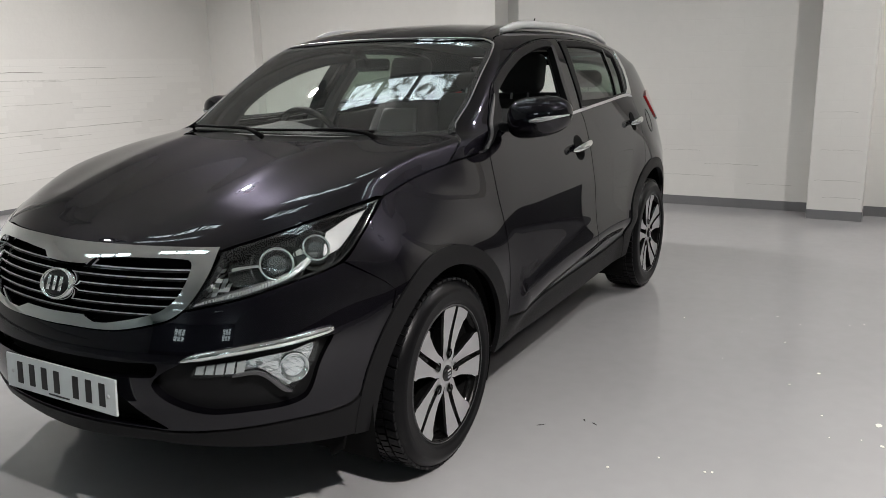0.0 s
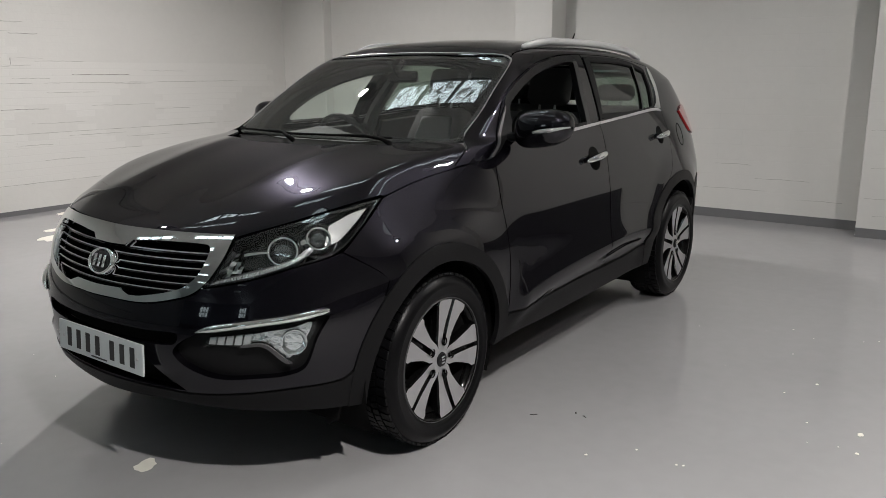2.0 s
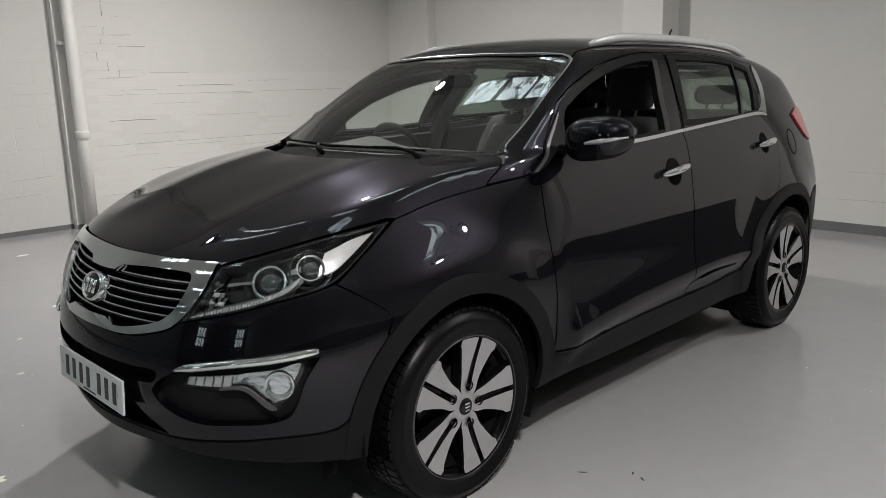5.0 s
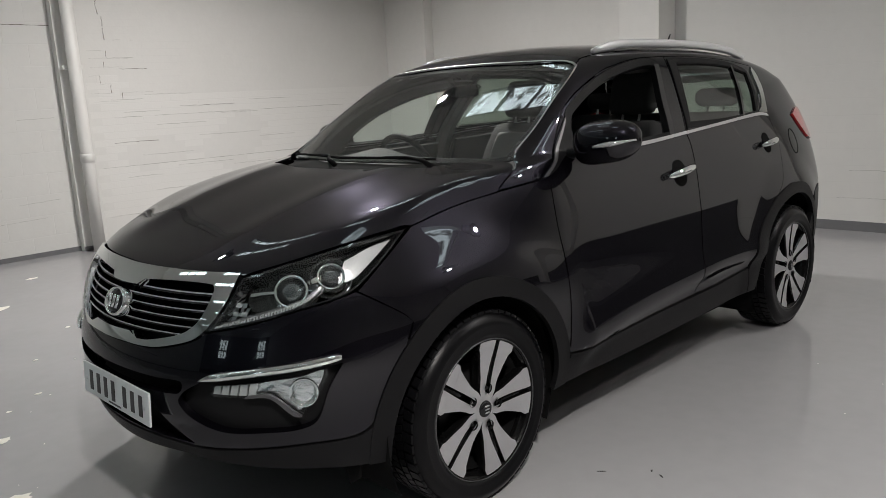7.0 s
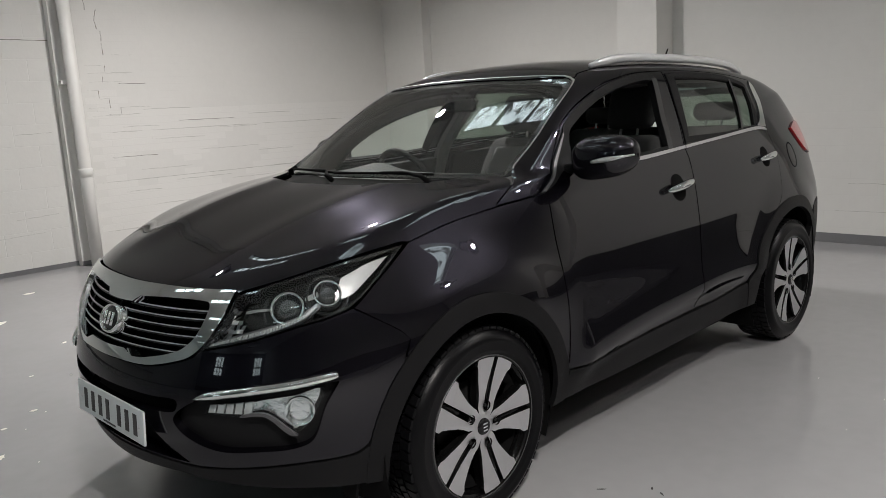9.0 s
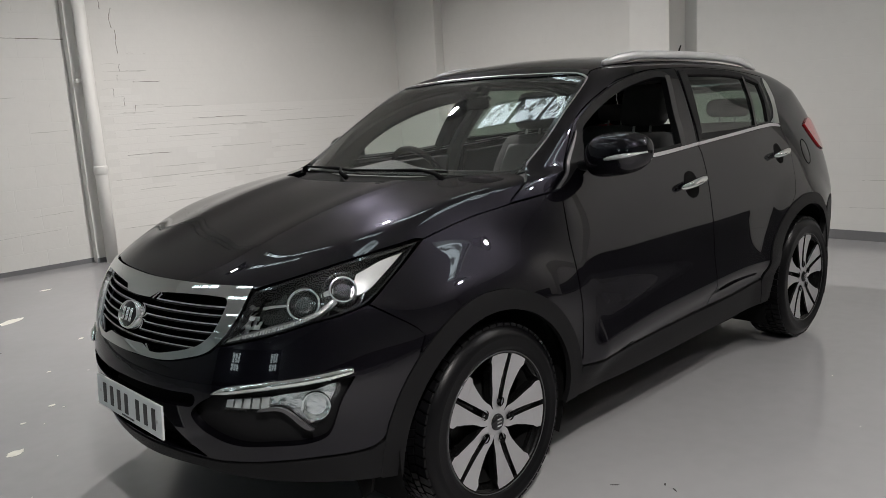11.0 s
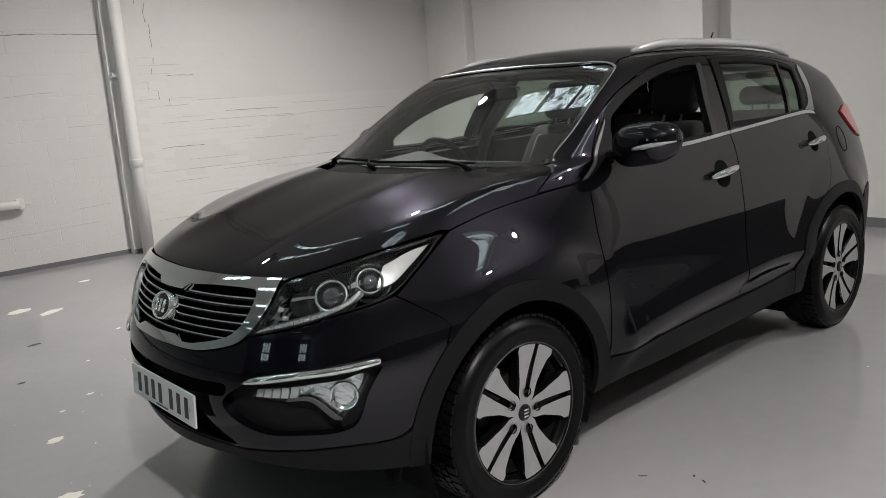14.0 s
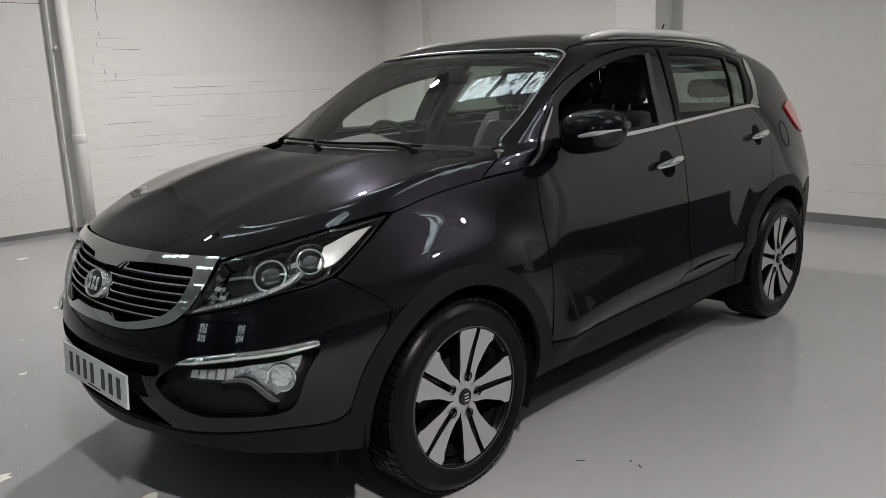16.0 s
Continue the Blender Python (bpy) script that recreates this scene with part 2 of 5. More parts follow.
# ---- car surface ----
def ease(xs, ys):
    """A curve of even curvature through the knots, straight beyond its ends."""
    xs, ys = np.array(xs, float), np.array(ys, float)
    h, n = np.diff(xs), len(xs)
    a, b = np.eye(n), np.zeros(n)
    for i in range(1, n - 1):
        a[i, i - 1:i + 2] = h[i - 1], 2 * (h[i - 1] + h[i]), h[i]
        b[i] = 6 * ((ys[i + 1] - ys[i]) / h[i] - (ys[i] - ys[i - 1]) / h[i - 1])
    m = np.linalg.solve(a, b)

    def f(x):
        x = np.asarray(x, float)
        c = np.clip(x, xs[0], xs[-1])
        i = np.clip(np.searchsorted(xs, c) - 1, 0, n - 2)
        p, q = xs[i + 1] - c, c - xs[i]
        r = (m[i] * p ** 3 + m[i + 1] * q ** 3) / (6 * h[i]) + (ys[i] / h[i] - m[i] * h[i] / 6) * p + (ys[i + 1] / h[i] - m[i + 1] * h[i] / 6) * q
        first = (ys[1] - ys[0]) / h[0] - m[1] * h[0] / 6
        last = (ys[-1] - ys[-2]) / h[-1] + m[-2] * h[-1] / 6
        return r + np.minimum(x - xs[0], 0) * first + np.maximum(x - xs[-1], 0) * last
    return f


def step(a, b, x):
    t = np.clip((np.asarray(x, float) - a) / (b - a), 0, 1)
    return t ** 3 * (10 - 15 * t + 6 * t * t)


def smax(a, b, k):
    return 0.5 * (a + b + np.sqrt((a - b) ** 2 + k * k))


def smin(a, b, k):
    return 0.5 * (a + b - np.sqrt((a - b) ** 2 + k * k))


NOSE = ease([.2, .3, .37, .45, .56, .65, .72, .80, .88, .92, .97, 1.05], [.80, .865, .890, .908, .915, .902, .882, .853, .806, .768, .69, .55])
PLAN = ease([-3.5, -3.1, -2.64, -2.2, -1.5, -.8, -.4, 0, .35, .6, .9], [.75, .845, .898, .902, .911, .914, .912, .907, .888, .836, .735])
FLANK = ease([.2, .32, .42, .6, .74, .83, .90, .98, 1.06, 1.15, 1.25], [-.07, -.03, -.012, 0, .001, -.008, -.025, -.046, -.072, -.108, -.15])
HOOD = ease([-.8, -.4, -.2, 0, .2, .4, .55, .65, .74, .82], [1.22, 1.185, 1.17, 1.145, 1.105, 1.05, 1.0, .962, .922, .87])
TAIL = ease([.2, .3, .5, .8, 1.0, 1.2, 1.3, 1.46, 1.55, 1.65], [-3.40, -3.46, -3.54, -3.52, -3.47, -3.37, -3.29, -3.13, -3.02, -2.85])
CREASE = ease([-2.3, -2.0, -1.7, -1.43, -1.18, -.96, -.76, -.56, -.46], [.80, .79, .786, .814, .825, .829, .833, .836, .80])
SWAGE = ease([-2.2, -2.0, -1.73, -1.44, -1.13, -.86, -.65, -.5], [.55, .557, .564, .557, .545, .526, .50, .48])
BELT = ease([-3.3, -3.0, -2.5, -1.5, -1.0, -.6, -.2], [.675, .73, .787, .812, .803, .78, .72])
ROOF = ease([-3.2, -2.9, -2.6, -2.2, -1.7, -1.3, -1.0, -.8], [1.480, 1.548, 1.594, 1.629, 1.642, 1.632, 1.602, 1.57])


def cabin_skin(x, y, z):
    """The part of the skin above the belt line: side windows, roof, windscreen."""
    y = np.abs(y)
    rear = TAIL(z) + .24 * y ** 2 + .15 * y ** 6 - x
    flank = (y - BELT(x) + .34 * (z - 1.19) + .35 * (z - 1.19) ** 2) * .9
    roof = z - ROOF(x) + .10 * y ** 2 + .14 * y ** 4
    screen = (x + .212 + (z - 1.157) * 1.66 + .30 * y ** 2 + .22 * (z - 1.35) ** 2) * .51
    high = smax(smax(smax(flank, roof, .04), screen, .024), rear, .05)
    return smax(high, .55 - z, .02)


def body(x, y, z):
    """Below nought inside the car's outer skin, in metres more or less."""
    y = np.abs(y)
    front = (x - NOSE(z) + .32 * y ** 2 + .54 * y ** 6) * .9
    side = y - PLAN(x) - FLANK(z) + .080 * step(.60, 1.16, z) * step(-.7, .25, x)
    crease, swage = CREASE(x), SWAGE(x)
    u = (crease - z) / (crease - swage)
    w = smax(u, 0, .10)
    v = smin(w, 1, .08)
    below = FLANK(crease) + (crease - swage) * (.095 * v + .01 * v ** 2 + .045 * v ** 6) - FLANK(crease - w * (crease - swage))
    side = side - below * (1 - step(1.0, 1.5, u)) * step(-.42, -.62, x) * step(-2.38, -2.05, x)
    for hub in (0, -2.64):
        r = np.hypot(x - hub, z - .345)
        side = side - .014 * step(.70, .46, r)
    top = z - HOOD(x) + .024 * y ** 2 + .05 * y ** 4 - .010 * np.exp(-((y - .34 - .05 * (.6 - x)) / .11) ** 2) * step(.72, .5, x)
    rear = TAIL(z) + .24 * y ** 2 + .15 * y ** 6 - x
    low = smax(smax(smax(front, side, .05), top, .018), smax(rear, .2 - z, .03), .05)
    high = cabin_skin(x, y, z)
    return smin(low, high, .028)


def meet(near, far, field=body):
    """Where the way from near (outside) to far (inside) crosses the skin, and the normal there."""
    a, b = np.array(near, float), np.array(far, float)
    for _ in range(34):
        c = (a + b) / 2
        out = (field(*c.T) > 0)[:, None]
        a, b = np.where(out, c, a), np.where(out, b, c)
    n = slope(a, field)
    return a, n


def slope(p, field=body):
    e = .0015
    n = np.stack([field(*(p + d).T) - field(*(p - d).T) for d in np.eye(3) * e], 1)
    return n / np.linalg.norm(n, axis=1)[:, None]


def from_side(p):
    o = np.zeros(len(p))
    return meet(np.stack([p[:, 0], o + 1.3, p[:, 1]], 1), np.stack([p[:, 0], o, p[:, 1]], 1))


def from_top(p):
    o = np.zeros(len(p))
    return meet(np.stack([p[:, 0], p[:, 1], o + 2], 1), np.stack([p[:, 0], p[:, 1], o + .6], 1))


def from_front(p):
    a = p[:, 0] / 1.2
    return meet(np.stack([-.35 + 2 * np.cos(a), 2 * np.sin(a), p[:, 1]], 1), np.stack([-.35 + 0 * a, 0 * a, p[:, 1]], 1))


def from_screen(p):
    o = np.zeros(len(p))
    return meet(np.stack([o + .9, p[:, 0], p[:, 1]], 1), np.stack([o - 1.6, p[:, 0], p[:, 1]], 1), cabin_skin)


# ---- end of car surface ----

# ---- the car ----
car = tagged(new("car"), "black five-door SUV with chrome grille, parked on the grey floor", "car")
ARCH = .467


def arc(cx, cz, rx, rz, a, b, n=24):
    return [(cx + rx * math.cos(radians(a + (b - a) * i / n)), cz + rz * math.sin(radians(a + (b - a) * i / n))) for i in range(n + 1)]


def side(pts, h=.025, **kw):
    return skin(bend(pts, h), from_side, h, **kw)


def face(pts, h=.02, **kw):
    return skin(bend(pts, h), from_front, h, **kw)


# lines that neighbouring panels share
SCREEN_EDGE = [(-.359, 1.158), (-.525, 1.254), (-.751, 1.396), (-.885, 1.474), (-.985, 1.527)]
ROOF_EDGE = [(-.985, 1.527), (-1.05, 1.548), (-1.25, 1.572), (-1.7, 1.583), (-2.2, 1.568), (-2.65, 1.532), (-2.95, 1.49)]
BACK_EDGE = [(-2.95, 1.49), (-3.08, 1.38), (-3.17, 1.22), (-3.22, 1.05), (-3.24, .90), (-3.24, .76)]
DOOR_FRONT = [(-.465, .425), (-.466, .52), (-.468, .67), (-.458, .826), (-.46, .93), (-.478, 1.05), (-.50, 1.11)]
FRAME_TOP = [(-.50, 1.11), (-.57, 1.19), (-.70, 1.325), (-.80, 1.385), (-.93, 1.437), (-1.13, 1.497), (-1.40, 1.538), (-1.655, 1.548)]
B_LINE = [(-1.475, .432), (-1.50, .50), (-1.498, .55), (-1.509, .765), (-1.543, 1.02), (-1.553, 1.138), (-1.545, 1.19), (-1.60, 1.38), (-1.655, 1.548)]
REAR_FRAME = [(-1.655, 1.548), (-1.95, 1.545), (-2.34, 1.522), (-2.62, 1.488)]
REAR_EDGE = [(-2.62, 1.488), (-2.60, 1.38), (-2.535, 1.205), (-2.56, 1.094), (-2.523, .943), (-2.469, .857), (-2.382, .792)]
REAR_ARCH = [(-2.382, .792), (-2.285, .745), (-2.164, .658), (-2.09, .56), (-2.062, .452)]


def sharp(line):
    """The same line with its two ends marked as corners."""
    return [(*line[0], 1), *line[1:-1], (*line[-1], 1)]


def chain(*lines):
    """One closed outline out of lines that meet end to end."""
    out = []
    for ln in lines:
        s = sharp(ln)
        out += s[:-1]
    return out


# bonnet, roof, screens
edge, _ = from_side(bend([(.182, 1.012), (-.016, 1.048), (-.222, 1.074)], .03, False))
corner, _ = from_side(np.array([(-.226 - .133 * t, 1.079 + .080 * t) for t in np.linspace(.1, 1, 6)]))
lamp_top, _ = from_front(np.array([(.570, .908), (.671, .934), (.76, .954), (.843, .972), (.92, .986), (.99, .997), (1.06, 1.004), (1.125, 1.009)]))
lamp_line = [(p[0] - .001, p[1] - .003, 1) if i == 0 else (p[0] - .001, p[1] - .003) for i, p in enumerate(lamp_top)]
nose_line, _ = from_front(np.array([(0, .909), (.13, .911), (.251, .913), (.36, .915), (.446, .916), (.53, .917)]))
bonnet = both([(p[0], p[1]) for p in nose_line] + [*lamp_line] + [(p[0], p[1] + .001) for p in edge[:-1]] + [(edge[-1][0], edge[-1][1] + .001, 1)]
              + [(p[0] + .002, p[1]) for p in corner] + [(-.357, .692, 1), (-.295, .60), (-.20, .53), (-.114, .46), (-.055, .24), (-.045, 0)])
panel("bonnet", skin(bend(bonnet, .018), from_top, .014), PAINT, car)

edge, _ = from_side(bend(sharp(ROOF_EDGE), .03, False))
roof_half = [(-.872, 0), (-.885, .25), (-.905, .40)] + [(p[0], p[1] - .003) for p in edge[::2]] + [(-3.05, .35), (-3.09, 0)]
panel("roof", skin(bend(both(roof_half), .03), from_top, .035), PAINT, car)

edge, _ = from_side(bend(SCREEN_EDGE, .03, False))
screen_half = [(0, 1.165), (.25, 1.165), (.46, 1.162), (.62, 1.157)] + [(p[1] - .004, p[2]) for p in edge[1:-1:2]] + [(.56, 1.535), (.40, 1.545), (0, 1.552)]
screen_half = [(*q, 1) if i in (3,) else q for i, q in enumerate(screen_half)]
windscreen = panel("windscreen", skin(bend(both(screen_half), .03), from_screen, .05, lift=-.003, depth=.004), SCREEN_GLASS, car, "clear laminated windscreen")
windscreen.visible_shadow = False
loop = bend(both(screen_half), .03)
panel("windscreen_surround", skin(loop, from_screen, .03, holes=[shrink(loop, .022)], lift=-.0065, depth=.004), GLOSS_BLACK, windscreen)
v, f, n = skin(shrink(loop, -.005), from_screen, .03, holes=[shrink(loop, .001)], lift=.002, depth=.004)
panel("screen_seal", (v, [g for g in f if max(v[i][2] for i in g) > 1.20], n), SATIN, windscreen, "thin bright seal round the windscreen")

# cowl below the windscreen
cowl = both([(-.05, 0), (-.06, .24), (-.12, .46), (-.205, .53), (-.30, .60), (-.355, .685, 1), (-.375, .64), (-.30, .46), (-.245, .25), (-.235, 0)])
panel("cowl", skin(bend(cowl, .02), from_top, .03, lift=-.030, depth=.006), VOID, car, "black plastic cowl below the windscreen")

# near and far flanks
fender = ([(.182, 1.010, 1), (-.016, 1.046), (-.222, 1.072), (-.443, 1.092), (-.492, 1.101, 1)] + [(x + .003, z) for x, z in reversed(DOOR_FRONT[:6])]
          + [(-.466, .44, 1)] + arc(0, .345, ARCH, ARCH, 166, 46, 14)[1:] + [(.306, .735, 1), (.331, .765), (.388, .808), (.448, .853, 1), (.362, .91), (.267, .963)])
pair("front_fender", side(fender, .016), PAINT, car)

upper = chain([(-.228, 1.078), (-.443, 1.097), (-.50, 1.113)], [(x, z + .002) for x, z in FRAME_TOP], REAR_FRAME, REAR_EDGE,
              [(-2.382, .792), (-2.521, .826), (-2.60, .832), (-2.786, .812), (-2.892, .756), (-2.96, .70)], [(-2.96, .70), (-3.05, .74), (-3.24, .76)],
              list(reversed(BACK_EDGE)), list(reversed(ROOF_EDGE)), list(reversed(SCREEN_EDGE)))
pair("body_side", side(upper, .014), PAINT, car)

FRONT_PANE = [(-.665, 1.182, 1), (-.735, 1.312), (-.80, 1.352), (-.927, 1.406), (-1.137, 1.470), (-1.40, 1.512), (-1.535, 1.515, 1), (-1.447, 1.342), (-1.405, 1.192, 1), (-1.145, 1.180)]
REAR_PANE = [(-1.60, 1.225, 1), (-1.665, 1.38), (-1.728, 1.52, 1), (-2.10, 1.513), (-2.34, 1.490), (-2.50, 1.455, 1), (-2.45, 1.35), (-2.385, 1.237, 1), (-2.0, 1.222)]
front_door = chain(DOOR_FRONT, FRAME_TOP, list(reversed(B_LINE)), [(-1.475, .432), (-1.19, .428), (-.757, .420), (-.465, .425)])
rear_door = chain([(-1.475 - .004, .434), *[(x - .004, z) for x, z in B_LINE[1:-1]], (-1.659, 1.548)], [(x - .004, z) for x, z in REAR_FRAME], REAR_EDGE, REAR_ARCH, [(-2.062, .452), (-1.723, .432), (-1.479, .434)])
f_near, f_far = pair("front_door", side(front_door, .013, holes=[bend(FRONT_PANE, .02)]), PAINT, car)
r_near, r_far = pair("rear_door", side(rear_door, .013, holes=[bend(REAR_PANE, .02)]), PAINT, car)

# window frames, panes and bright lines
surround = shrink(bend(FRONT_PANE, .02), -.022)
for door, flip in ((f_near, False), (f_far, True)):
    def put(name, piece, mat, label=""):
        return panel(name, mirrored(piece) if flip else piece, mat, door, label)
    put("window_frame", skin(surround, from_side, .03, holes=[shrink(bend(FRONT_PANE, .02), .012)], lift=.003, depth=.03), PLASTIC, "black window frame")
    bar = [(-1.395, 1.185, 1), (-1.437, 1.342), (-1.52, 1.512, 1), (-1.565, 1.512, 1), (-1.48, 1.342), (-1.437, 1.185, 1)]
    trim = [(-.50, 1.12, 1), (-.60, 1.25), (-.72, 1.35), (-.93, 1.437), (-1.13, 1.497), (-1.40, 1.53), (-1.62, 1.53, 1), (-1.60, 1.48, 1), (-1.40, 1.475), (-1.16, 1.432), (-.955, 1.365), (-.84, 1.305), (-.765, 1.25), (-.70, 1.16, 1)]
    if flip:
        put("frame_trim", side(trim, .03, lift=-.045, depth=.02), SEAT_DARK, "dark inner trim of the window frame")
    put("window_channel", side(bar, .03, lift=.004), CHANNEL, "grey window channel")
    if flip:
        put("window", skin(bend(FRONT_PANE, .02), from_side, .06, lift=-.008, depth=.003), WINDOW_GLASS, "closed clear side window").visible_shadow = False
    sail = [(-.450, 1.098, 1), (-.535, 1.150), (-.60, 1.215), (-.70, 1.306, 1), (-.715, 1.25), (-.675, 1.185, 1), (-.60, 1.155), (-.54, 1.120), (-.48, 1.096, 1)]
    put("mirror_sail", side(sail, .02, lift=.004), PLASTIC, "black plastic triangle at the mirror's foot")
    put("sail_trim", side([(-.450, 1.098, 1), (-.535, 1.150), (-.60, 1.215), (-.70, 1.306, 1), (-.698, 1.294), (-.609, 1.202), (-.546, 1.142), (-.475, 1.098, 1)], .012, lift=.010, depth=.010), SAIL, "satin silver edge at the mirror's foot")
    strip = [(-.69, 1.158, 1), (-1.147, 1.159), (-1.548, 1.180, 1), (-1.548, 1.196, 1), (-1.145, 1.177), (-.69, 1.174, 1)]
    put("belt_strip", side(strip, .02, lift=.005), SATIN, "satin silver strip below the window")
    well = [(-1.33, 1.012), (-1.345, 1.06), (-1.385, 1.078), (-1.43, 1.062), (-1.45, 1.01), (-1.43, .968), (-1.385, .955), (-1.345, .972)]
    # A flat dark sheet on the paint stands for the shade in the well.
    put("handle_shade", side(well, .012, lift=.0025, depth=.002), VOID)
for door, flip in ((r_near, False), (r_far, True)):
    def put(name, piece, mat, label=""):
        return panel(name, mirrored(piece) if flip else piece, mat, door, label)
    put("window_frame", skin(shrink(bend(REAR_PANE, .02), -.02), from_side, .03, holes=[shrink(bend(REAR_PANE, .02), .010)], lift=.003, depth=.02), PLASTIC, "black window frame")
    put("window", skin(bend(REAR_PANE, .02), from_side, .06, lift=-.006, depth=.003), DARK_GLASS, "tinted privacy side window").visible_shadow = False
    put("pillar_cover", side([(-1.562, 1.198, 1), (-1.61, 1.38), (-1.668, 1.535, 1), (-1.712, 1.53, 1), (-1.648, 1.38), (-1.585, 1.205, 1)], .02, lift=.0045), PLASTIC)
    put("window_bar", side([(-2.19, 1.225, 1), (-2.27, 1.38), (-2.325, 1.497, 1), (-2.35, 1.495, 1), (-2.30, 1.38), (-2.215, 1.226, 1)], .02, lift=.004), GLOSS_BLACK)
    strip = [(-1.556, 1.180, 1), (-1.887, 1.197), (-2.40, 1.217), (-2.528, 1.208, 1), (-2.51, 1.226, 1), (-2.40, 1.236), (-1.904, 1.214), (-1.556, 1.196, 1)]
    put("belt_strip", side(strip, .02, lift=.005), SATIN, "satin silver strip below the window")
    quarter = [(-2.40, 1.238, 1), (-2.52, 1.224, 1), (-2.58, 1.34), (-2.625, 1.44), (-2.61, 1.483, 1), (-2.575, 1.46), (-2.545, 1.40), (-2.50, 1.30), (-2.46, 1.262, 1)]
    put("quarter_trim", side(quarter, .02, lift=.007), CHROME, "bright trim behind the rear window")
    well = [(-2.335, 1.07), (-2.35, 1.112), (-2.385, 1.128), (-2.42, 1.112), (-2.435, 1.068), (-2.42, 1.03), (-2.385, 1.018), (-2.35, 1.034)]
    # Likewise a dark sheet for the shaded hollow behind the rear handle.
    put("handle_shade", side(well, .012, lift=.0025, depth=.002), VOID)


def handle(door, x0, x1, z0, z1, flip):
    pts, normals = from_side(np.array([(x0 + (x1 - x0) * t, z0 + (z1 - z0) * t) for t in np.linspace(0, 1, 11)]))
    out = [.014 + .034 * math.sin(math.pi * t) ** .6 for t in np.linspace(0, 1, 11)]
    line = [p + n * o for p, n, o in zip(pts, normals, out)]
    if flip:
        line = [q * np.array([1, -1, 1]) for q in line]
    r = [.006 + .009 * math.sin(math.pi * t) ** .5 for t in np.linspace(0, 1, 11)]
    link("handle", mesh_of("handle", *tube(line, r, 10, 1.25)), CHROME, door, "chrome pull handle")


for flip, fd, rd in ((False, f_near, r_near), (True, f_far, r_far)):
    handle(fd, -1.265, -1.500, 1.008, 1.032, flip)
    handle(rd, -2.275, -2.475, 1.060, 1.076, flip)

# dark cladding: arches, sills
ring = [(*q, 1) if i in (0, 24) else q for i, q in enumerate(arc(0, .345, ARCH + .001, ARCH + .001, -6, 186))]
ring += [(*q, 1) if i in (0, 24) else q for i, q in enumerate(arc(0, .345, .397, .397, 188, -8))]
pair("front_arch_trim", side(ring, .02, lift=.006, depth=.022), PLASTIC, car)
rear_ring = [(-2.062, .43, 1), (-2.09, .56), (-2.164, .658), (-2.285, .745), (-2.382, .792), (-2.521, .826), (-2.60, .833), (-2.786, .813), (-2.892, .757), (-2.99, .66), (-3.05, .54), (-3.08, .43, 1),
             (-3.06, .345, 1), (-3.05, .43), (-3.0, .56), (-2.90, .685), (-2.77, .748), (-2.64, .768), (-2.50, .752), (-2.368, .703), (-2.27, .62), (-2.215, .52), (-2.19, .40), (-2.19, .30, 1), (-2.10, .30, 1)]
pair("rear_arch_trim", side(rear_ring, .02, lift=.006, depth=.025), PLASTIC, car)
sill = [(-.43, .30, 1), (-.47, .417, 1), (-.757, .412), (-1.19, .420), (-1.72, .424), (-2.058, .443, 1), (-2.12, .30, 1), (-1.2, .288), (-.80, .286)]
pair("sill_trim", side(sill, .03, lift=.004, depth=.06), PLASTIC, car)

# front bumper, grille, lamps
slot = both([(0, .545), (.241, .548), (.371, .556), (.388, .575), (.384, .594), (.28, .592), (0, .592)])
intake = both([(0, .383), (.395, .383, 1), (.31, .44), (.245, .50, 1), (0, .50)])
NEST = [(.37, .527), (.413, .481), (.516, .445), (.65, .448), (.754, .455), (.806, .478), (.849, .579), (.892, .648, 1), (.773, .636), (.638, .621), (.465, .602, 1), (.40, .565)]
nest = bend(NEST, .015)
far = nest * np.array([-1, 1])
bumper = both([(0, .378), (.32, .378), (.427, .376), (.60, .390), (.746, .402), (.918, .411), (.965, .439), (.998, .516), (1.04, .583), (1.093, .668, 1), (1.122, .738, 1),
               (1.092, .765), (1.022, .808), (.940, .853, 1), (.863, .832), (.777, .815), (.638, .780), (.523, .757), (.463, .745, 1),
               (.449, .731), (.391, .709), (.254, .682), (.073, .678), (0, .677)])
front_bumper = panel("front_bumper", skin(bend(bumper, .018), from_front, .022, holes=[bend(slot, .015), bend(intake, .015), nest, far[::-1]], depth=.03), PAINT, car)
chin = both([(0, .315), (.337, .335), (.416, .330), (.555, .325), (.736, .315), (.889, .302), (.985, .297, 1), (1.012, .36), (.985, .432, 1), (.967, .430), (.918, .406), (.746, .397), (.60, .385), (.427, .371), (.32, .373), (0, .373)])
panel("lower_bumper", skin(bend(chin, .018), from_front, .025, lift=.004, depth=.06), PLASTIC, car, "black plastic lower bumper")
for name, lp, back in (("slot_backing", slot, -.05), ("intake_backing", intake, -.06)):
    panel(name, skin(shrink(bend(lp, .02), -.02), from_front, .03, lift=back, depth=0), VOID, front_bumper)



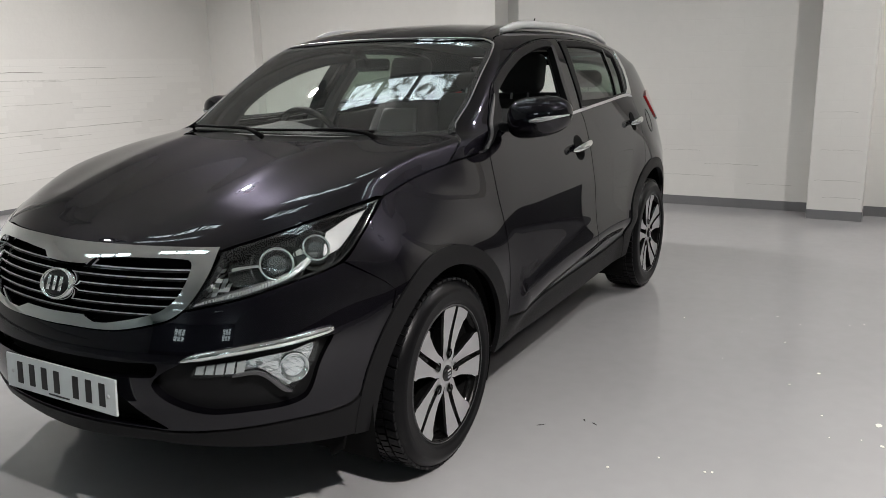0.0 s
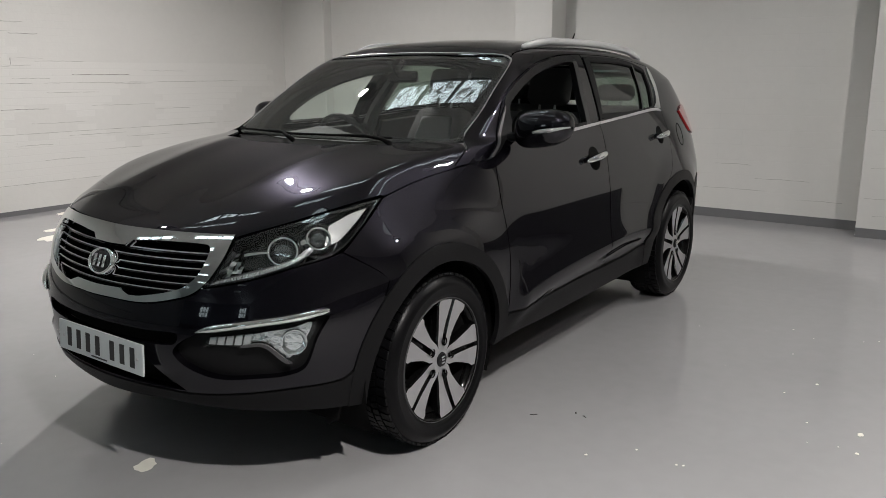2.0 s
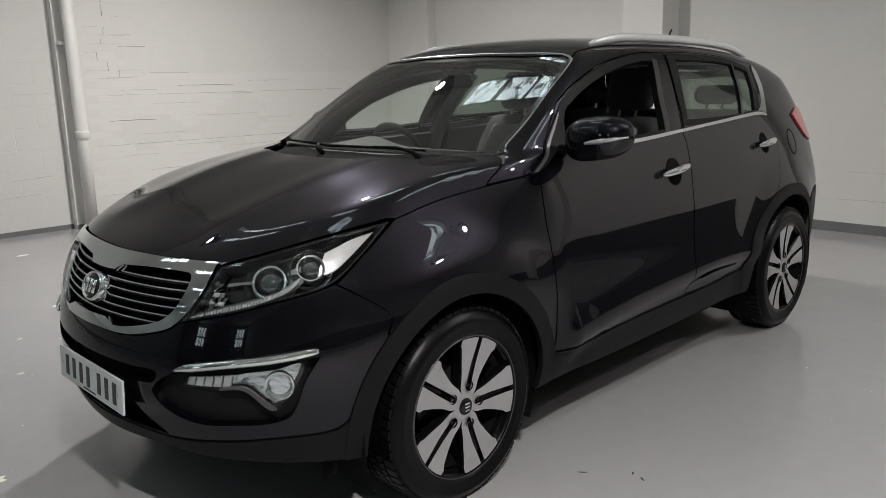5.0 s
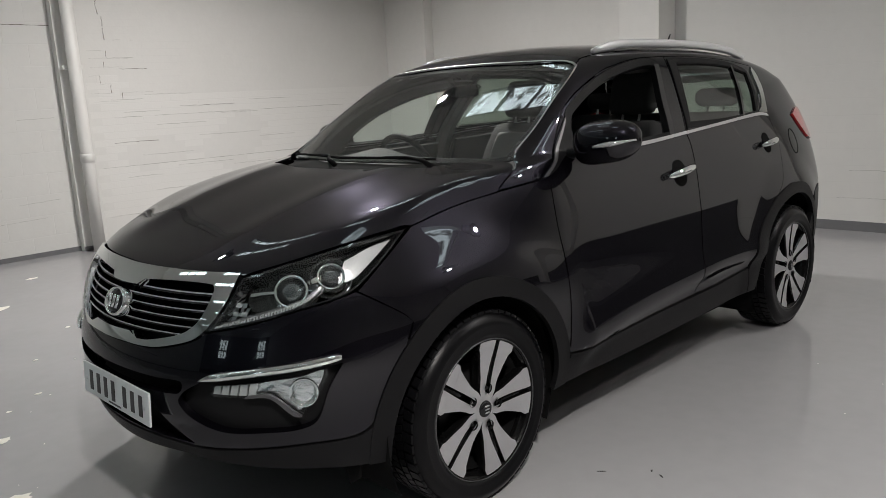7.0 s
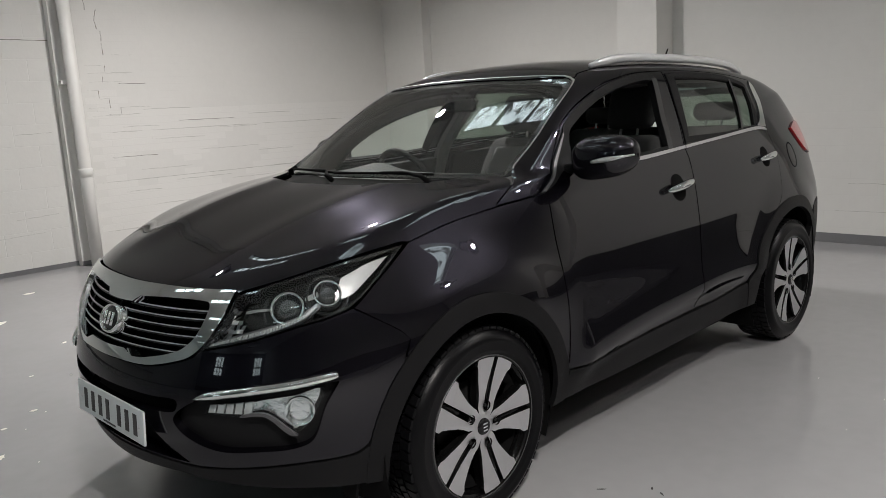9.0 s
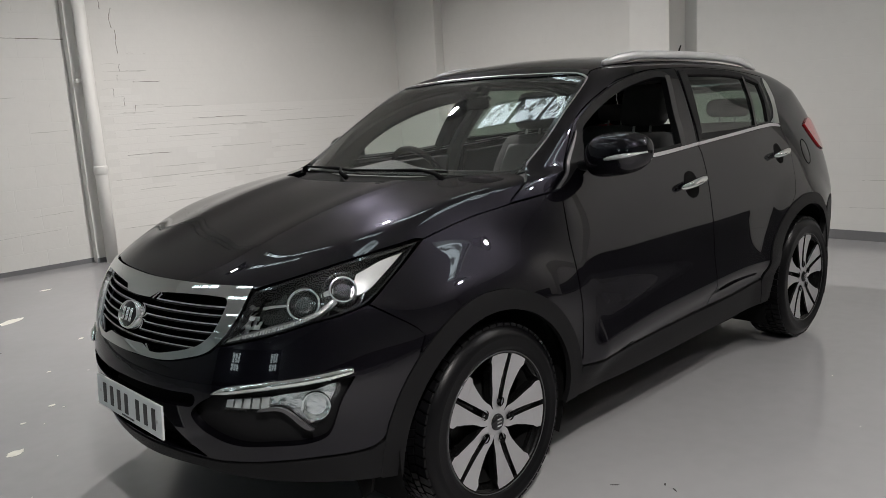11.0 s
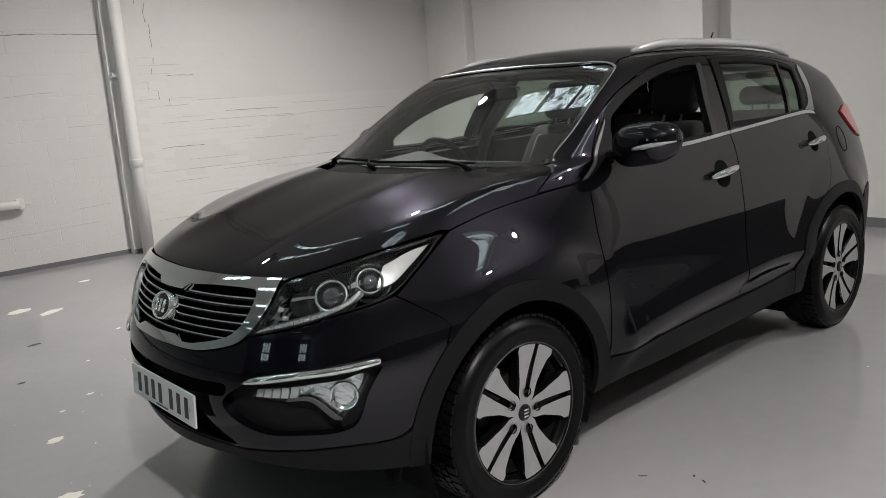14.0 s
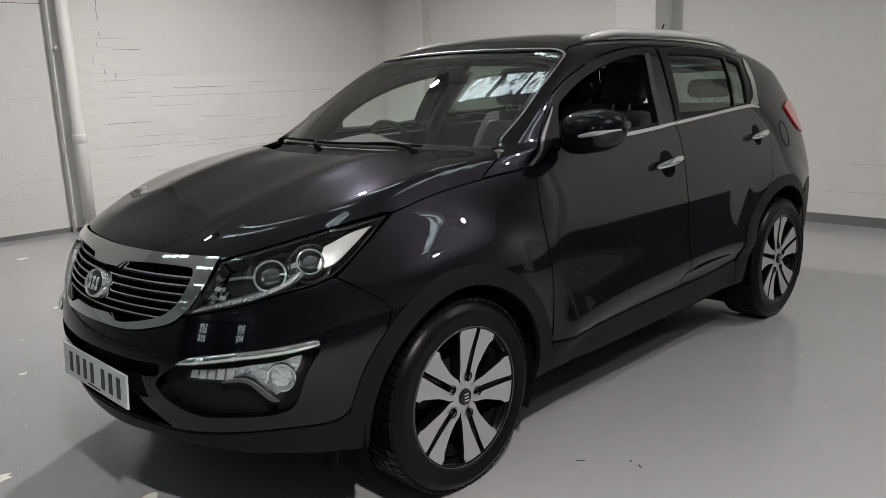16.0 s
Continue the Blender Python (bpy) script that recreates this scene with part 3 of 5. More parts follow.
def facets(outline, du, dv, back, deep, seed, over, slant=.35):
    """Small tilted mirror faces that fill an outline on the car's front."""
    rnd = random.Random(seed)
    loop = np.array([(q[0], q[1]) for q in outline])
    verts, faces = [], []
    lo, hi = loop.min(0), loop.max(0)
    row = 0
    for z in np.arange(lo[1], hi[1], dv):
        row += 1
        for s in np.arange(lo[0] + slant * (z - lo[1]) - du, hi[0], du):
            cell = np.array([(s, z), (s + du * .94, z), (s + du * .94 + slant * dv, z + dv * .94), (s + slant * dv, z + dv * .94)])
            if not within(cell.mean(0)[None], loop)[0]:
                continue
            p, n = from_front(cell)
            k = len(verts)
            tip = [rnd.uniform(0, deep) for _ in range(3)]
            tip.append(tip[0] + tip[2] - tip[1])
            verts += [a + m * (back - t) for a, m, t in zip(p, n, tip)]
            faces.append((k, k + 1, k + 2, k + 3))
    return [(v[0], -v[1] if over else v[1], v[2]) for v in verts], faces


for flip in (False, True):
    def put(name, piece, mat, parent, label=""):
        return panel(name, mirrored(piece) if flip else piece, mat, parent, label)

    def spot(s, z, deep):
        p, n = from_front(np.array([(s, z)]))
        q = p[0] + n[0] * deep
        return (q * np.array([1, -1, 1]), n[0] * np.array([1, -1, 1])) if flip else (q, n[0])

    def disc(profile, where, normal, n=28):
        m = Matrix.Translation(Vector(where)) @ Vector((0, 1, 0)).rotation_difference(Vector(normal)).to_matrix().to_4x4()
        return moved(spin(profile, n), m)

    put("fog_nest", skin(shrink(nest, -.006), from_front, .025, lift=-.032, depth=0), PLASTIC, front_bumper, "matt black fog lamp surround")
    strip = bend([(.461, .607), (.506, .620), (.638, .640), (.773, .654), (.888, .668)], .02, False)
    place, normal = from_front(strip)
    thick = [float(.004 + .0095 * min(1, 7 * t) * (1 if t < .9 else 1 - 3 * (t - .9))) for t in np.linspace(0, 1, len(strip))]
    line = [(p + q * .006) * np.array([1, -1 if flip else 1, 1]) for p, q in zip(place, normal)]
    link("fog_strip", mesh_of("fog_strip", *tube(line, thick, 16, 1.0)), CHROME, front_bumper, "chrome strip above the fog lamp")
    lampo = [(.481, .556, 1), (.495, .585), (.515, .594), (.636, .610), (.771, .624), (.846, .637), (.850, .615), (.818, .556), (.772, .500), (.748, .498), (.675, .562), (.635, .562), (.595, .558)]
    fog = put("fog_lamp", face(lampo, .015, lift=-.010, depth=.02), LENS_GLASS, car, "clear fog lamp with ribbed running light")
    fog.visible_shadow = False
    REFL = [(.60, .568), (.64, .600), (.77, .616), (.838, .628), (.81, .56), (.765, .508), (.745, .506), (.68, .568)]
    put("fog_reflector", face(REFL, .008, lift=-.030, depth=0), REFLECTOR, fog, "crinkled mirror of the fog lamp")
    put("fog_rim", face([(.60, .556), (.676, .556), (.742, .494), (.766, .492), (.756, .502), (.682, .568), (.61, .566)], .012, lift=-.006, depth=.012), SATIN_GREY, fog)
    for i in range(5):
        a, b = .493 + .029 * i, .519 + .029 * i
        put("running_light", face([(a, .563, 1), (a + .008, .590 + .003 * i, 1), (b + .008, .593 + .003 * i, 1), (b, .563, 1)], .012, lift=-.016, depth=.01), AMBER_CLEAR, fog, "ribbed running light segment")
    where, n = spot(.775, .565, -.022)
    link("bulb_bowl", mesh_of("bowl", *disc([(.0, -.02), (.018, -.018), (.034, -.006), (.042, .006), (.045, .006), (.045, -.02)], where, n)), CHROME, fog)

    # headlamp
    LAMP = [(.463, .748, 1), (.523, .760), (.638, .783), (.777, .818), (.863, .835), (.933, .857), (1.009, .911), (1.077, .964), (1.136, 1.008, 1), (.99, .996), (.843, .971), (.671, .933), (.570, .907, 1), (.545, .852), (.500, .779)]
    lamp_loop = bend(LAMP, .015)
    lamp = put("headlamp", skin(lamp_loop, from_front, .025, lift=0, depth=.02), LENS_GLASS, car, "clear headlamp with projector and reflectors")
    lamp.visible_shadow = False
    put("lamp_housing", skin(lamp_loop, from_front, .03, lift=-.085, depth=-.07), VOID, lamp)
    put("lamp_edge", skin(lamp_loop, from_front, .02, holes=[shrink(lamp_loop, .008)], lift=-.004, depth=.05), GLOSS_BLACK, lamp)
    put("brow", face([(.60, .905), (.70, .932), (.85, .962), (1.0, .985), (1.09, .995), (.98, .978), (.84, .950), (.70, .918)], .02, lift=-.03, depth=.03), GLOSS_BLACK, lamp, "gloss black upper rim inside the lamp")
    put("side_reflector", face([(.885, .885, 1), (.94, .895), (1.0, .935), (1.085, .992, 1), (.99, .982), (.90, .955, 1)], .02, lift=-.03, depth=.02), material_once("pale lamp reflector", (.50, .49, .485), .40, .3, .25, 25, .002, 40), lamp, "pale reflector in the lamp's corner")
    strip_line = bend([(.478, .757), (.53, .769), (.638, .792), (.74, .818), (.80, .842), (.835, .872)], .0105, False)
    for i in range(1, len(strip_line) - 1, 1):
        s, z = strip_line[i]
        tall = .008 + .007 * min(1, i / 14)
        put("light_strip", face([(s - .0045, z, 1), (s + .0045, z + .001, 1), (s + .0065, z + tall, 1), (s - .0025, z + tall, 1)], .01, lift=-.012 + .002 * (i % 2), depth=.012), AMBER_CLEAR, lamp)
    put("strip_backing", face([(.478, .756), (.53, .767), (.638, .790), (.777, .826), (.845, .872), (.83, .885), (.77, .850), (.62, .812), (.53, .788), (.49, .776)], .012, lift=-.026, depth=.01), SATIN_GREY, lamp)
    INNER = [(.495, .778), (.54, .795), (.590, .805), (.585, .845), (.555, .880), (.525, .84)]
    link("corner_reflector", mesh_of("facets", *facets(bend(INNER, .012), .017, .014, -.030, .016, 8, flip), smooth=False), MIRRORED, lamp, "faceted mirror in the lamp's inner corner")
    put("bezel", face([(.585, .895), (.575, .86), (.60, .822), (.66, .825), (.76, .845), (.83, .872), (.90, .880), (.895, .95), (.84, .948), (.70, .918)], .015, lift=-.055, depth=.01), LAMP_DARK, lamp, "smoked chrome bezel")
    put("bezel_trim", face([(.595, .862), (.64, .868), (.690, .872), (.690, .879), (.63, .878), (.595, .872)], .012, lift=-.030, depth=.01), CHROME, lamp)
    put("bezel_trim", face([(.790, .895), (.82, .900), (.845, .91), (.84, .925), (.81, .92), (.786, .908)], .012, lift=-.036, depth=.01), CHROME, lamp)
    for s, z, r, deep in ((.735, .876, .056, -.040), (.862, .910, .046, -.034)):
        where, n = spot(s, z, deep)
        put_ring = mesh_of("ring", *disc([(r * .70, -.03), (r * .74, .004), (r * .80, .014), (r * .90, .018), (r * .95, .012), (r * .97, -.04)], where, n, 36))
        link("lens_bowl", mesh_of("lens_bowl", *disc([(r * 1.0, -.03), (r * 1.12, -.012), (r * 1.30, .0), (r * 1.42, .004), (r * 1.46, -.002)], where - n * .006, n, 36)), LAMP_DARK, lamp, "smoked bowl round the lens")
        ringo = link("reflector_ring", put_ring, CHROME, lamp, "chrome ring round the lamp's lens")
        ball = [(.0, .020)] + [(r * .60 * math.sin(a), .024 * math.cos(a) - .004) for a in np.linspace(.15, 1.57, 9)]
        link("projector_lens", mesh_of("lens", *disc(ball, where, n, 32)), GLASS_BALL, ringo, "clear bulging projector lens")
        link("inner_ring", mesh_of("inner_ring", *disc([(r * .60, -.012), (r * .63, .004), (r * .66, .004), (r * .68, -.03)], where, n, 32)), GLOSS_BLACK, ringo)

    # tail lamp and fuel flap
    put("tail_lamp", side([(-2.93, 1.198, 1), (-3.02, 1.222), (-3.10, 1.232), (-3.165, 1.21, 1), (-3.215, 1.06), (-3.20, 1.03, 1), (-3.10, 1.06), (-3.0, 1.13)], .015, lift=.010, depth=.03), RED_LENS, car, "red tail lamp")
    if not flip:
        flap = arc(-2.795, 1.05, .062, .072, 0, 350, 20)
        # No gap is cut: a dark ring on the paint stands for its shade.
        put("flap_gap_shade", skin(np.array(flap), from_side, .02, holes=[shrink(np.array(flap), .005)], lift=.0015, depth=.001, ease_edge=0), VOID, car)

grille_out = both([(0, .679), (.073, .680), (.254, .684), (.391, .711), (.449, .733), (.500, .779), (.545, .852), (.566, .9155, 1), (.446, .9145), (.251, .911), (0, .907)])
grille_in = both([(0, .717), (.128, .720, 1), (.178, .702, 1), (.235, .706), (.386, .741), (.441, .775), (.470, .817), (.485, .868), (.472, .881), (.30, .881), (.131, .871, 1), (.093, .853, 1), (0, .851)])
grille = panel("grille", skin(bend(grille_out, .015), from_front, .018, holes=[bend(grille_in, .012)], lift=.010, depth=.04), CHROME, car, "chrome-framed grille with thin bright bars")
panel("grille_backing", skin(bend(grille_out, .03), from_front, .04, lift=-.055, depth=0), VOID, grille)
for z, half in ((.862, .478), (.838, .474), (.812, .462), (.786, .444), (.760, .415), (.735, .362)):
    for name, lo, hi, out, mat in (("grille_bar", z - .0075, z + .004, -.016, GLOSS_BLACK), ("bar_edge", z - .0022, z + .0040, -.011, SATIN)):
        line = [(-half, lo, 1), (0, lo - .004), (half, lo, 1), (half, hi, 1), (0, hi - .004), (-half, hi, 1)]
        panel(name, skin(bend(line, .03), from_front, .04, lift=out, depth=.03 if mat is GLOSS_BLACK else .003), mat, grille)
for s in np.arange(-.42, .43, .07):
    top = .865
    low = .72 + .35 * max(0, abs(s) - .18) ** 1.4
    panel("grille_rib", skin(bend([(s - .003, low, 1), (s + .003, low, 1), (s + .003, top, 1), (s - .003, top, 1)], .04), from_front, .05, lift=-.034, depth=.02), VOID, grille)
place, out = from_front(np.array([(0, .792)]))
ahead = Vector(out[0])
upward = Vector((0, -1, 0)).cross(ahead)
bm_at = Matrix.Translation(Vector(place[0] + out[0] * .004)) @ Matrix((Vector((0, -1, 0)), ahead, upward)).transposed().to_4x4() @ Matrix.Diagonal((1, 1, .66, 1))
badge = link("badge", mesh_of("badge", *moved(spin([(0, .012), (.05, .011), (.064, .007), (.066, 0), (.07, -.02)], 40), bm_at)), GLOSS_BLACK, grille, "dark oval badge with bright rim")
link("badge_rim", mesh_of("badge_rim", *moved(spin([(.063, .006), (.066, .014), (.072, .014), (.076, .004), (.076, -.02)], 40), bm_at)), CHROME, badge)
for k in (-1, 0, 1):
    m = bm_at @ Matrix.Translation((k * .028, .012, 0))
    v, f = tube([(0, 0, -.034), (0, .001, .034)], .007, 6)
    link("badge_bar", mesh_of("badge_bar", *moved((v, f), m)), CHROME, badge)

# number plate with plain bars
place, out = from_front(np.array([(0, .493)]))
plate_at = pose(place[0][0] + .006, .028, .493, 0, -4, 0)
plate = part("number_plate", block((-.004, -.268, -.0565), (.004, .268, .0565), .002), WHITE_PLASTIC, car, "white plate with seven dark bars")
plate.matrix_local = plate_at
for k in range(7):
    y = -.195 + k * .062 + (.03 if k > 3 else 0)
    bar = part("plate_bar", block((.0035, y - .014, -.036), (.0055, y + .014, .036), .0006, 1), INK, plate)
part("plate_mark", block((.0035, -.05, -.0475), (.0055, .05, -.0425), 0), INK, plate)
for y in (-.235, .235):
    v, f = spin([(0, .0068), (.006, .006), (.0075, .003)], 14, "x")
    link("plate_screw", mesh_of("screw", [(a, b + y, c) for a, b, c in v], f), SATIN, plate)

# roof rails, aerial, wipers
for flip in (1, -1):
    xs = np.linspace(-1.18, -2.72, 26)
    base, _ = from_top(np.stack([xs, .575 - .03 * ((xs + 1.9) / .8) ** 2 + 0 * xs], 1))
    lift = [.004 + .026 * min(1, (math.sin(math.pi * t) * 2.2) ** .8) for t in np.linspace(.01, .99, 26)]
    line = [(p[0], p[1] * flip, p[2] + q) for p, q in zip(base, lift)]
    v, f = tube(line, [.007 + .009 * min(1, math.sin(math.pi * t) * 4) for t in np.linspace(.02, .98, 26)], 14, 1.3)
    rail = link("roof_rail", mesh_of("roof_rail", v, f), RAIL, car, "satin silver roof rail")
aerial, _ = from_top(np.array([(-2.74, 0.)]))
p = aerial[0]
ant = link("aerial", mesh_of("aerial", *tube([p, p + [-.03, 0, .03], p + [-.12, 0, .15]], [.022, .010, .004], 10)), GLOSS_BLACK, car)

for y0, y1, x0 in ((-.10, -.66, -.10), (.42, -.16, -.16)):
    ys = np.linspace(y0, y1, 14)
    pts, nrm = from_screen(np.stack([ys, 1.168 + .004 * np.sin(np.linspace(0, math.pi, 14))], 1))
    blade = tube([a + n * .010 for a, n in zip(pts, nrm)], .0052, 8)
    wiper = link("wiper", mesh_of("wiper", *blade), VOID, car)
    hub, _ = from_top(np.array([(x0, y0 + .08)]))
    arm = tube([hub[0] + [-.02, 0, .0], hub[0] + [-.03, -.05, .018], pts[3] + nrm[3] * .016, pts[6] + nrm[6] * .014], [.011, .009, .006, .0045], 8)
    link("wiper_arm", mesh_of("wiper_arm", *arm), VOID, wiper)

# door mirrors
for flip in (1, -1):
    n_u, n_v, at_y, at_x = 28, 20, .965 if flip > 0 else .935, 0 if flip > 0 else -.17
    verts, faces = [], []
    for i in range(n_v + 1):
        b = math.pi * (i / n_v - .5)
        for k in range(n_u):
            a = 2 * math.pi * k / n_u
            cx, cy, cz = math.cos(b) * math.cos(a), math.cos(b) * math.sin(a), math.sin(b)
            px = math.copysign(abs(cx) ** .75, cx) * (.090 if cx > 0 else .045)
            py = math.copysign(abs(cy) ** .70, cy) * .130
            pz = math.copysign(abs(cz) ** .80, cz) * .082 * (1 - .16 * cy)
            verts.append((at_x - .675 + px - .10 * py, flip * (at_y + py), 1.216 + pz + .10 * py))
    for i in range(n_v):
        for k in range(n_u):
            q = (i * n_u + k, i * n_u + (k + 1) % n_u, (i + 1) * n_u + (k + 1) % n_u, (i + 1) * n_u + k)
            faces.append(q if flip > 0 else q[::-1])
    mirror = link("door_mirror", mesh_of("door_mirror", verts, faces), PAINT, f_near if flip > 0 else f_far, "black door mirror with clear indicator strip")
    ind = []
    for t in np.linspace(0, 1, 10):
        y = -.01 + .138 * t
        cy = min(.999, max(-.999, math.copysign((abs(y) / .13) ** (1 / .7), y)))
        x = .087 * (1 - cy * cy) ** .375
        ind.append((at_x - .672 + x - .10 * y, flip * (at_y + y), 1.204 + .16 * y))
    link("indicator", mesh_of("indicator", *tube(ind, [.004 + .0055 * math.sin(math.pi * min(1, t + .12)) for t in np.linspace(0, .95, 10)], 8, 1.)), AMBER_CLEAR, mirror, "clear indicator strip")
    foot = tube([(-.655, flip * .79, 1.168), (at_x / 2 - .665, flip * .835, 1.172), (at_x - .675, flip * .885, 1.180)], [.036, .030, .030], 12, .6)
    link("mirror_foot", mesh_of("mirror_foot", *foot), PLASTIC, mirror)
    glass = part("mirror_glass", block((-.719, -.085, -.042), (-.713, .085, .042), .003), CHROME, mirror)
    glass.location = (at_x, flip * at_y, 1.216)

# wheels


def tread_wheel(parent, x, y_out, turn, flip, name="wheel"):
    """A wheel whose hub stands at x; y_out: the rim's outer face."""
    wheel = new(name)
    wheel.parent = parent
    wheel.matrix_local = Matrix.Translation((x, y_out if not flip else -y_out, .345)) @ (pose(0, 0, 0, 0, 0, 180) if flip else Matrix()) @ pose(0, 0, 0, 0, -turn, 0)
    prof = [(.222, -.215), (.236, -.222), (.262, -.232), (.298, -.228), (.329, -.214), (.340, -.198), (.3435, -.17), (.3445, -.11), (.3435, -.05), (.340, -.022), (.331, -.006), (.314, .006), (.300, .0125), (.297, .0105),
            (.272, .014), (.260, .009), (.252, .001), (.246, -.006), (.238, -.03), (.232, -.11), (.226, -.19)]
    v, f = spin(prof, 72)
    link("tyre", mesh_of("tyre", v, f), RUBBER, wheel)
    verts, faces = [], []
    rows = ((-.206, -.172, 60), (-.165, -.135, 72), (-.128, -.092, 72), (-.085, -.055, 72), (-.048, -.012, 60))
    for r, (y0, y1, n) in enumerate(rows):
        for k in range(n):
            a0, a1 = 2 * math.pi * (k + .5 * (r % 2)) / n, 2 * math.pi * (k + .5 * (r % 2) + .80) / n
            skew = .02 * (1 if r % 2 else -1)
            b = len(verts)
            edge0 = .3415 if r == 0 else .3445
            edge1 = .3415 if r == 4 else .3445
            for rad in (-.004, .0055):
                for yy, da, e in ((y0, 0, edge0), (y1, skew, edge1)):
                    for a in (a0, a1):
                        verts.append(((e + rad) * math.cos(a + da), yy, (e + rad) * math.sin(a + da)))
            faces += [(b + 4, b + 5, b + 7, b + 6), (b, b + 4, b + 6, b + 2), (b + 1, b + 3, b + 7, b + 5), (b, b + 1, b + 5, b + 4), (b + 2, b + 6, b + 7, b + 3)]
    link("tread", mesh_of("tread", verts, faces, smooth=False), RUBBER, wheel, "worn tread blocks")
    # rim: barrel, lip and five pairs of spokes
    barrel = spin([(.243, .000), (.247, .004), (.251, .003), (.251, -.006), (.241, -.012), (.230, -.03), (.224, -.20)], 64)
    rim = link("rim", mesh_of("rim", *barrel), RIM_BLACK, wheel, "machined and black five twin-spoke alloy rim")
    link("rim_lip", mesh_of("rim_lip", *spin([(.2465, .001), (.249, .005), (.2515, .005), (.253, -.003)], 72)), SATIN_GREY, rim)
    link("rim_well", mesh_of("rim_well", *spin([(.2195, -.20), (.2235, -.04), (.2195, -.035), (.214, -.19), (.0, -.12)], 48)), VOID, rim)
    dome = spin([(.0, -.008), (.040, -.008), (.054, -.012), (.060, -.03), (.055, -.06), (.0, -.06)], 40)
    link("hub_disc", mesh_of("hub_disc", *dome), MACHINED, rim)
    for k in range(5):
        c = radians(36 + 72 * k)
        for sgn in (-1, 1):
            verts, faces = [], []
            stations = [(.040, .006, .029), (.062, .010, .039), (.085, .0115, .041), (.110, .012, .046), (.150, .0115, .060), (.190, .0105, .075), (.225, .010, .088), (.246, .010, .088)]
            for r, w0, w1 in stations:
                for wv, yy in ((w0, .0), (w1, .0), (w1 + .004, -.008), (w1 - .004, -.045), (w0 + .002, -.045), (w0 - .003, -.006)):
                    off = wv * sgn
                    rr = math.sqrt(max(r * r - off * off, .0004)) if r > .2 else r
                    dish = -.006 * (1 - min(1, r / .2)) - .010 * math.sin(math.pi * min(1, r / .243))
                    verts.append((rr * math.cos(c) - off * math.sin(c), yy + dish, rr * math.sin(c) + off * math.cos(c)))
            m = 6
            for i in range(len(stations) - 1):
                for j in range(m):
                    q = (i * m + j, i * m + (j + 1) % m, (i + 1) * m + (j + 1) % m, (i + 1) * m + j)
                    faces.append(q if sgn > 0 else q[::-1])
            faces.append(tuple(range(6)))
            spoke = link("spoke", mesh_of("spoke", verts, faces, smooth=False), MACHINED, rim)
            spoke.data.materials.append(RIM_BLACK)
            spoke.data.polygons.foreach_set("material_index", [0 if i % m == 0 and i < m * (len(stations) - 1) else 1 for i in range(len(faces))])
        link("slot", mesh_of("slot", *moved(tube([(.085, -.030, 0), (.235, -.022, 0)], .014, 8, .8), pose(0, 0, 0, 0, -math.degrees(c), 0))), RIM_BLACK, rim)
        a = c
        nut = spin([(0, -.012), (.006, -.013), (.008, -.017), (.008, -.04)], 6)
        pocket = spin([(.0175, -.0105), (.0160, -.012), (.0150, -.034), (.0, -.034)], 18)
        at = Matrix.Translation((.072 * math.cos(a), .004, .072 * math.sin(a)))
        link("wheel_nut", mesh_of("wheel_nut", *moved(nut, Matrix.Translation((0, -.006, 0)) @ at), smooth=False), DULL, rim)
        link("nut_pocket", mesh_of("nut_pocket", *moved(pocket, at)), RIM_BLACK, rim)
    cap = link("hub_cap", mesh_of("hub_cap", *spin([(0, .002), (.020, .0015), (.027, -.001), (.030, -.006), (.030, -.02)], 32)), GLOSS_BLACK, rim, "black hub cap with three bright bars")
    for k in (-1, 0, 1):
        link("cap_bar", mesh_of("cap_bar", *tube([(-.010, .0022, k * .012), (.010, .0022, k * .012)], .0025, 6)), SATIN, cap)
    disc_v = spin([(.0, -.085), (.15, -.085), (.152, -.088), (.152, -.108), (.0, -.108)], 48)
    link("brake_disc", mesh_of("brake_disc", *disc_v), DULL, wheel)
    return wheel


tread_wheel(car, 0, .898, 0, False)
tread_wheel(car, -2.64, .898, -20, False)
tread_wheel(car, 0, .898, 25, True)
tread_wheel(car, -2.64, .898, 50, True)

# wheel housings, underside, flaps
for x, r in ((0, .42), (-2.64, .45)):
    for flip in (1, -1):
        verts, faces = [], []
        for i in range(25):
            a = radians(-25 + 230 * i / 24)
            for y in (.40, .60, .86):
                verts.append((x + r * math.cos(a), flip * y, .345 + r * math.sin(a)))
        for i in range(24):
            for j in range(2):
                faces.append((i * 3 + j, i * 3 + j + 1, i * 3 + j + 4, i * 3 + j + 3))
        link("wheel_housing", mesh_of("wheel_housing", verts, faces), VOID, car)
        part("inner_wall", block((x - r, flip * .40 - .01, .24), (x + r, flip * .40 + .01, .345 + r * .98), .01, 1), VOID, car)
        flap = link("mud_flap", mesh_of("mud_flap", [(dx, y, z) for dx in (-.006, .006) for y, z in ((-.06, .07), (.06, .07), (.035, -.02), (-.01, -.05))],
                                        [(0, 1, 2, 3), (4, 7, 6, 5), (0, 4, 5, 1), (1, 5, 6, 2), (2, 6, 7, 3), (3, 7, 4, 0)], smooth=False), VOID, car, "black mud flap")
        flap.location = (x + (.48 if x == 0 else .47), flip * .745, .26)
part("underbody", block((-3.30, -.52, .22), (.42, .52, .30), .03), VOID, car)
part("floor_pan", block((-2.2, -.72, .185), (-.45, .72, .30), .02), VOID, car)
part("cabin_floor", block((-2.2, -.87, .30), (-.42, .87, .40), .02), VOID, car)
part("engine_cover", block((-.40, -.38, .30), (.70, .38, .84), .05), VOID, car)
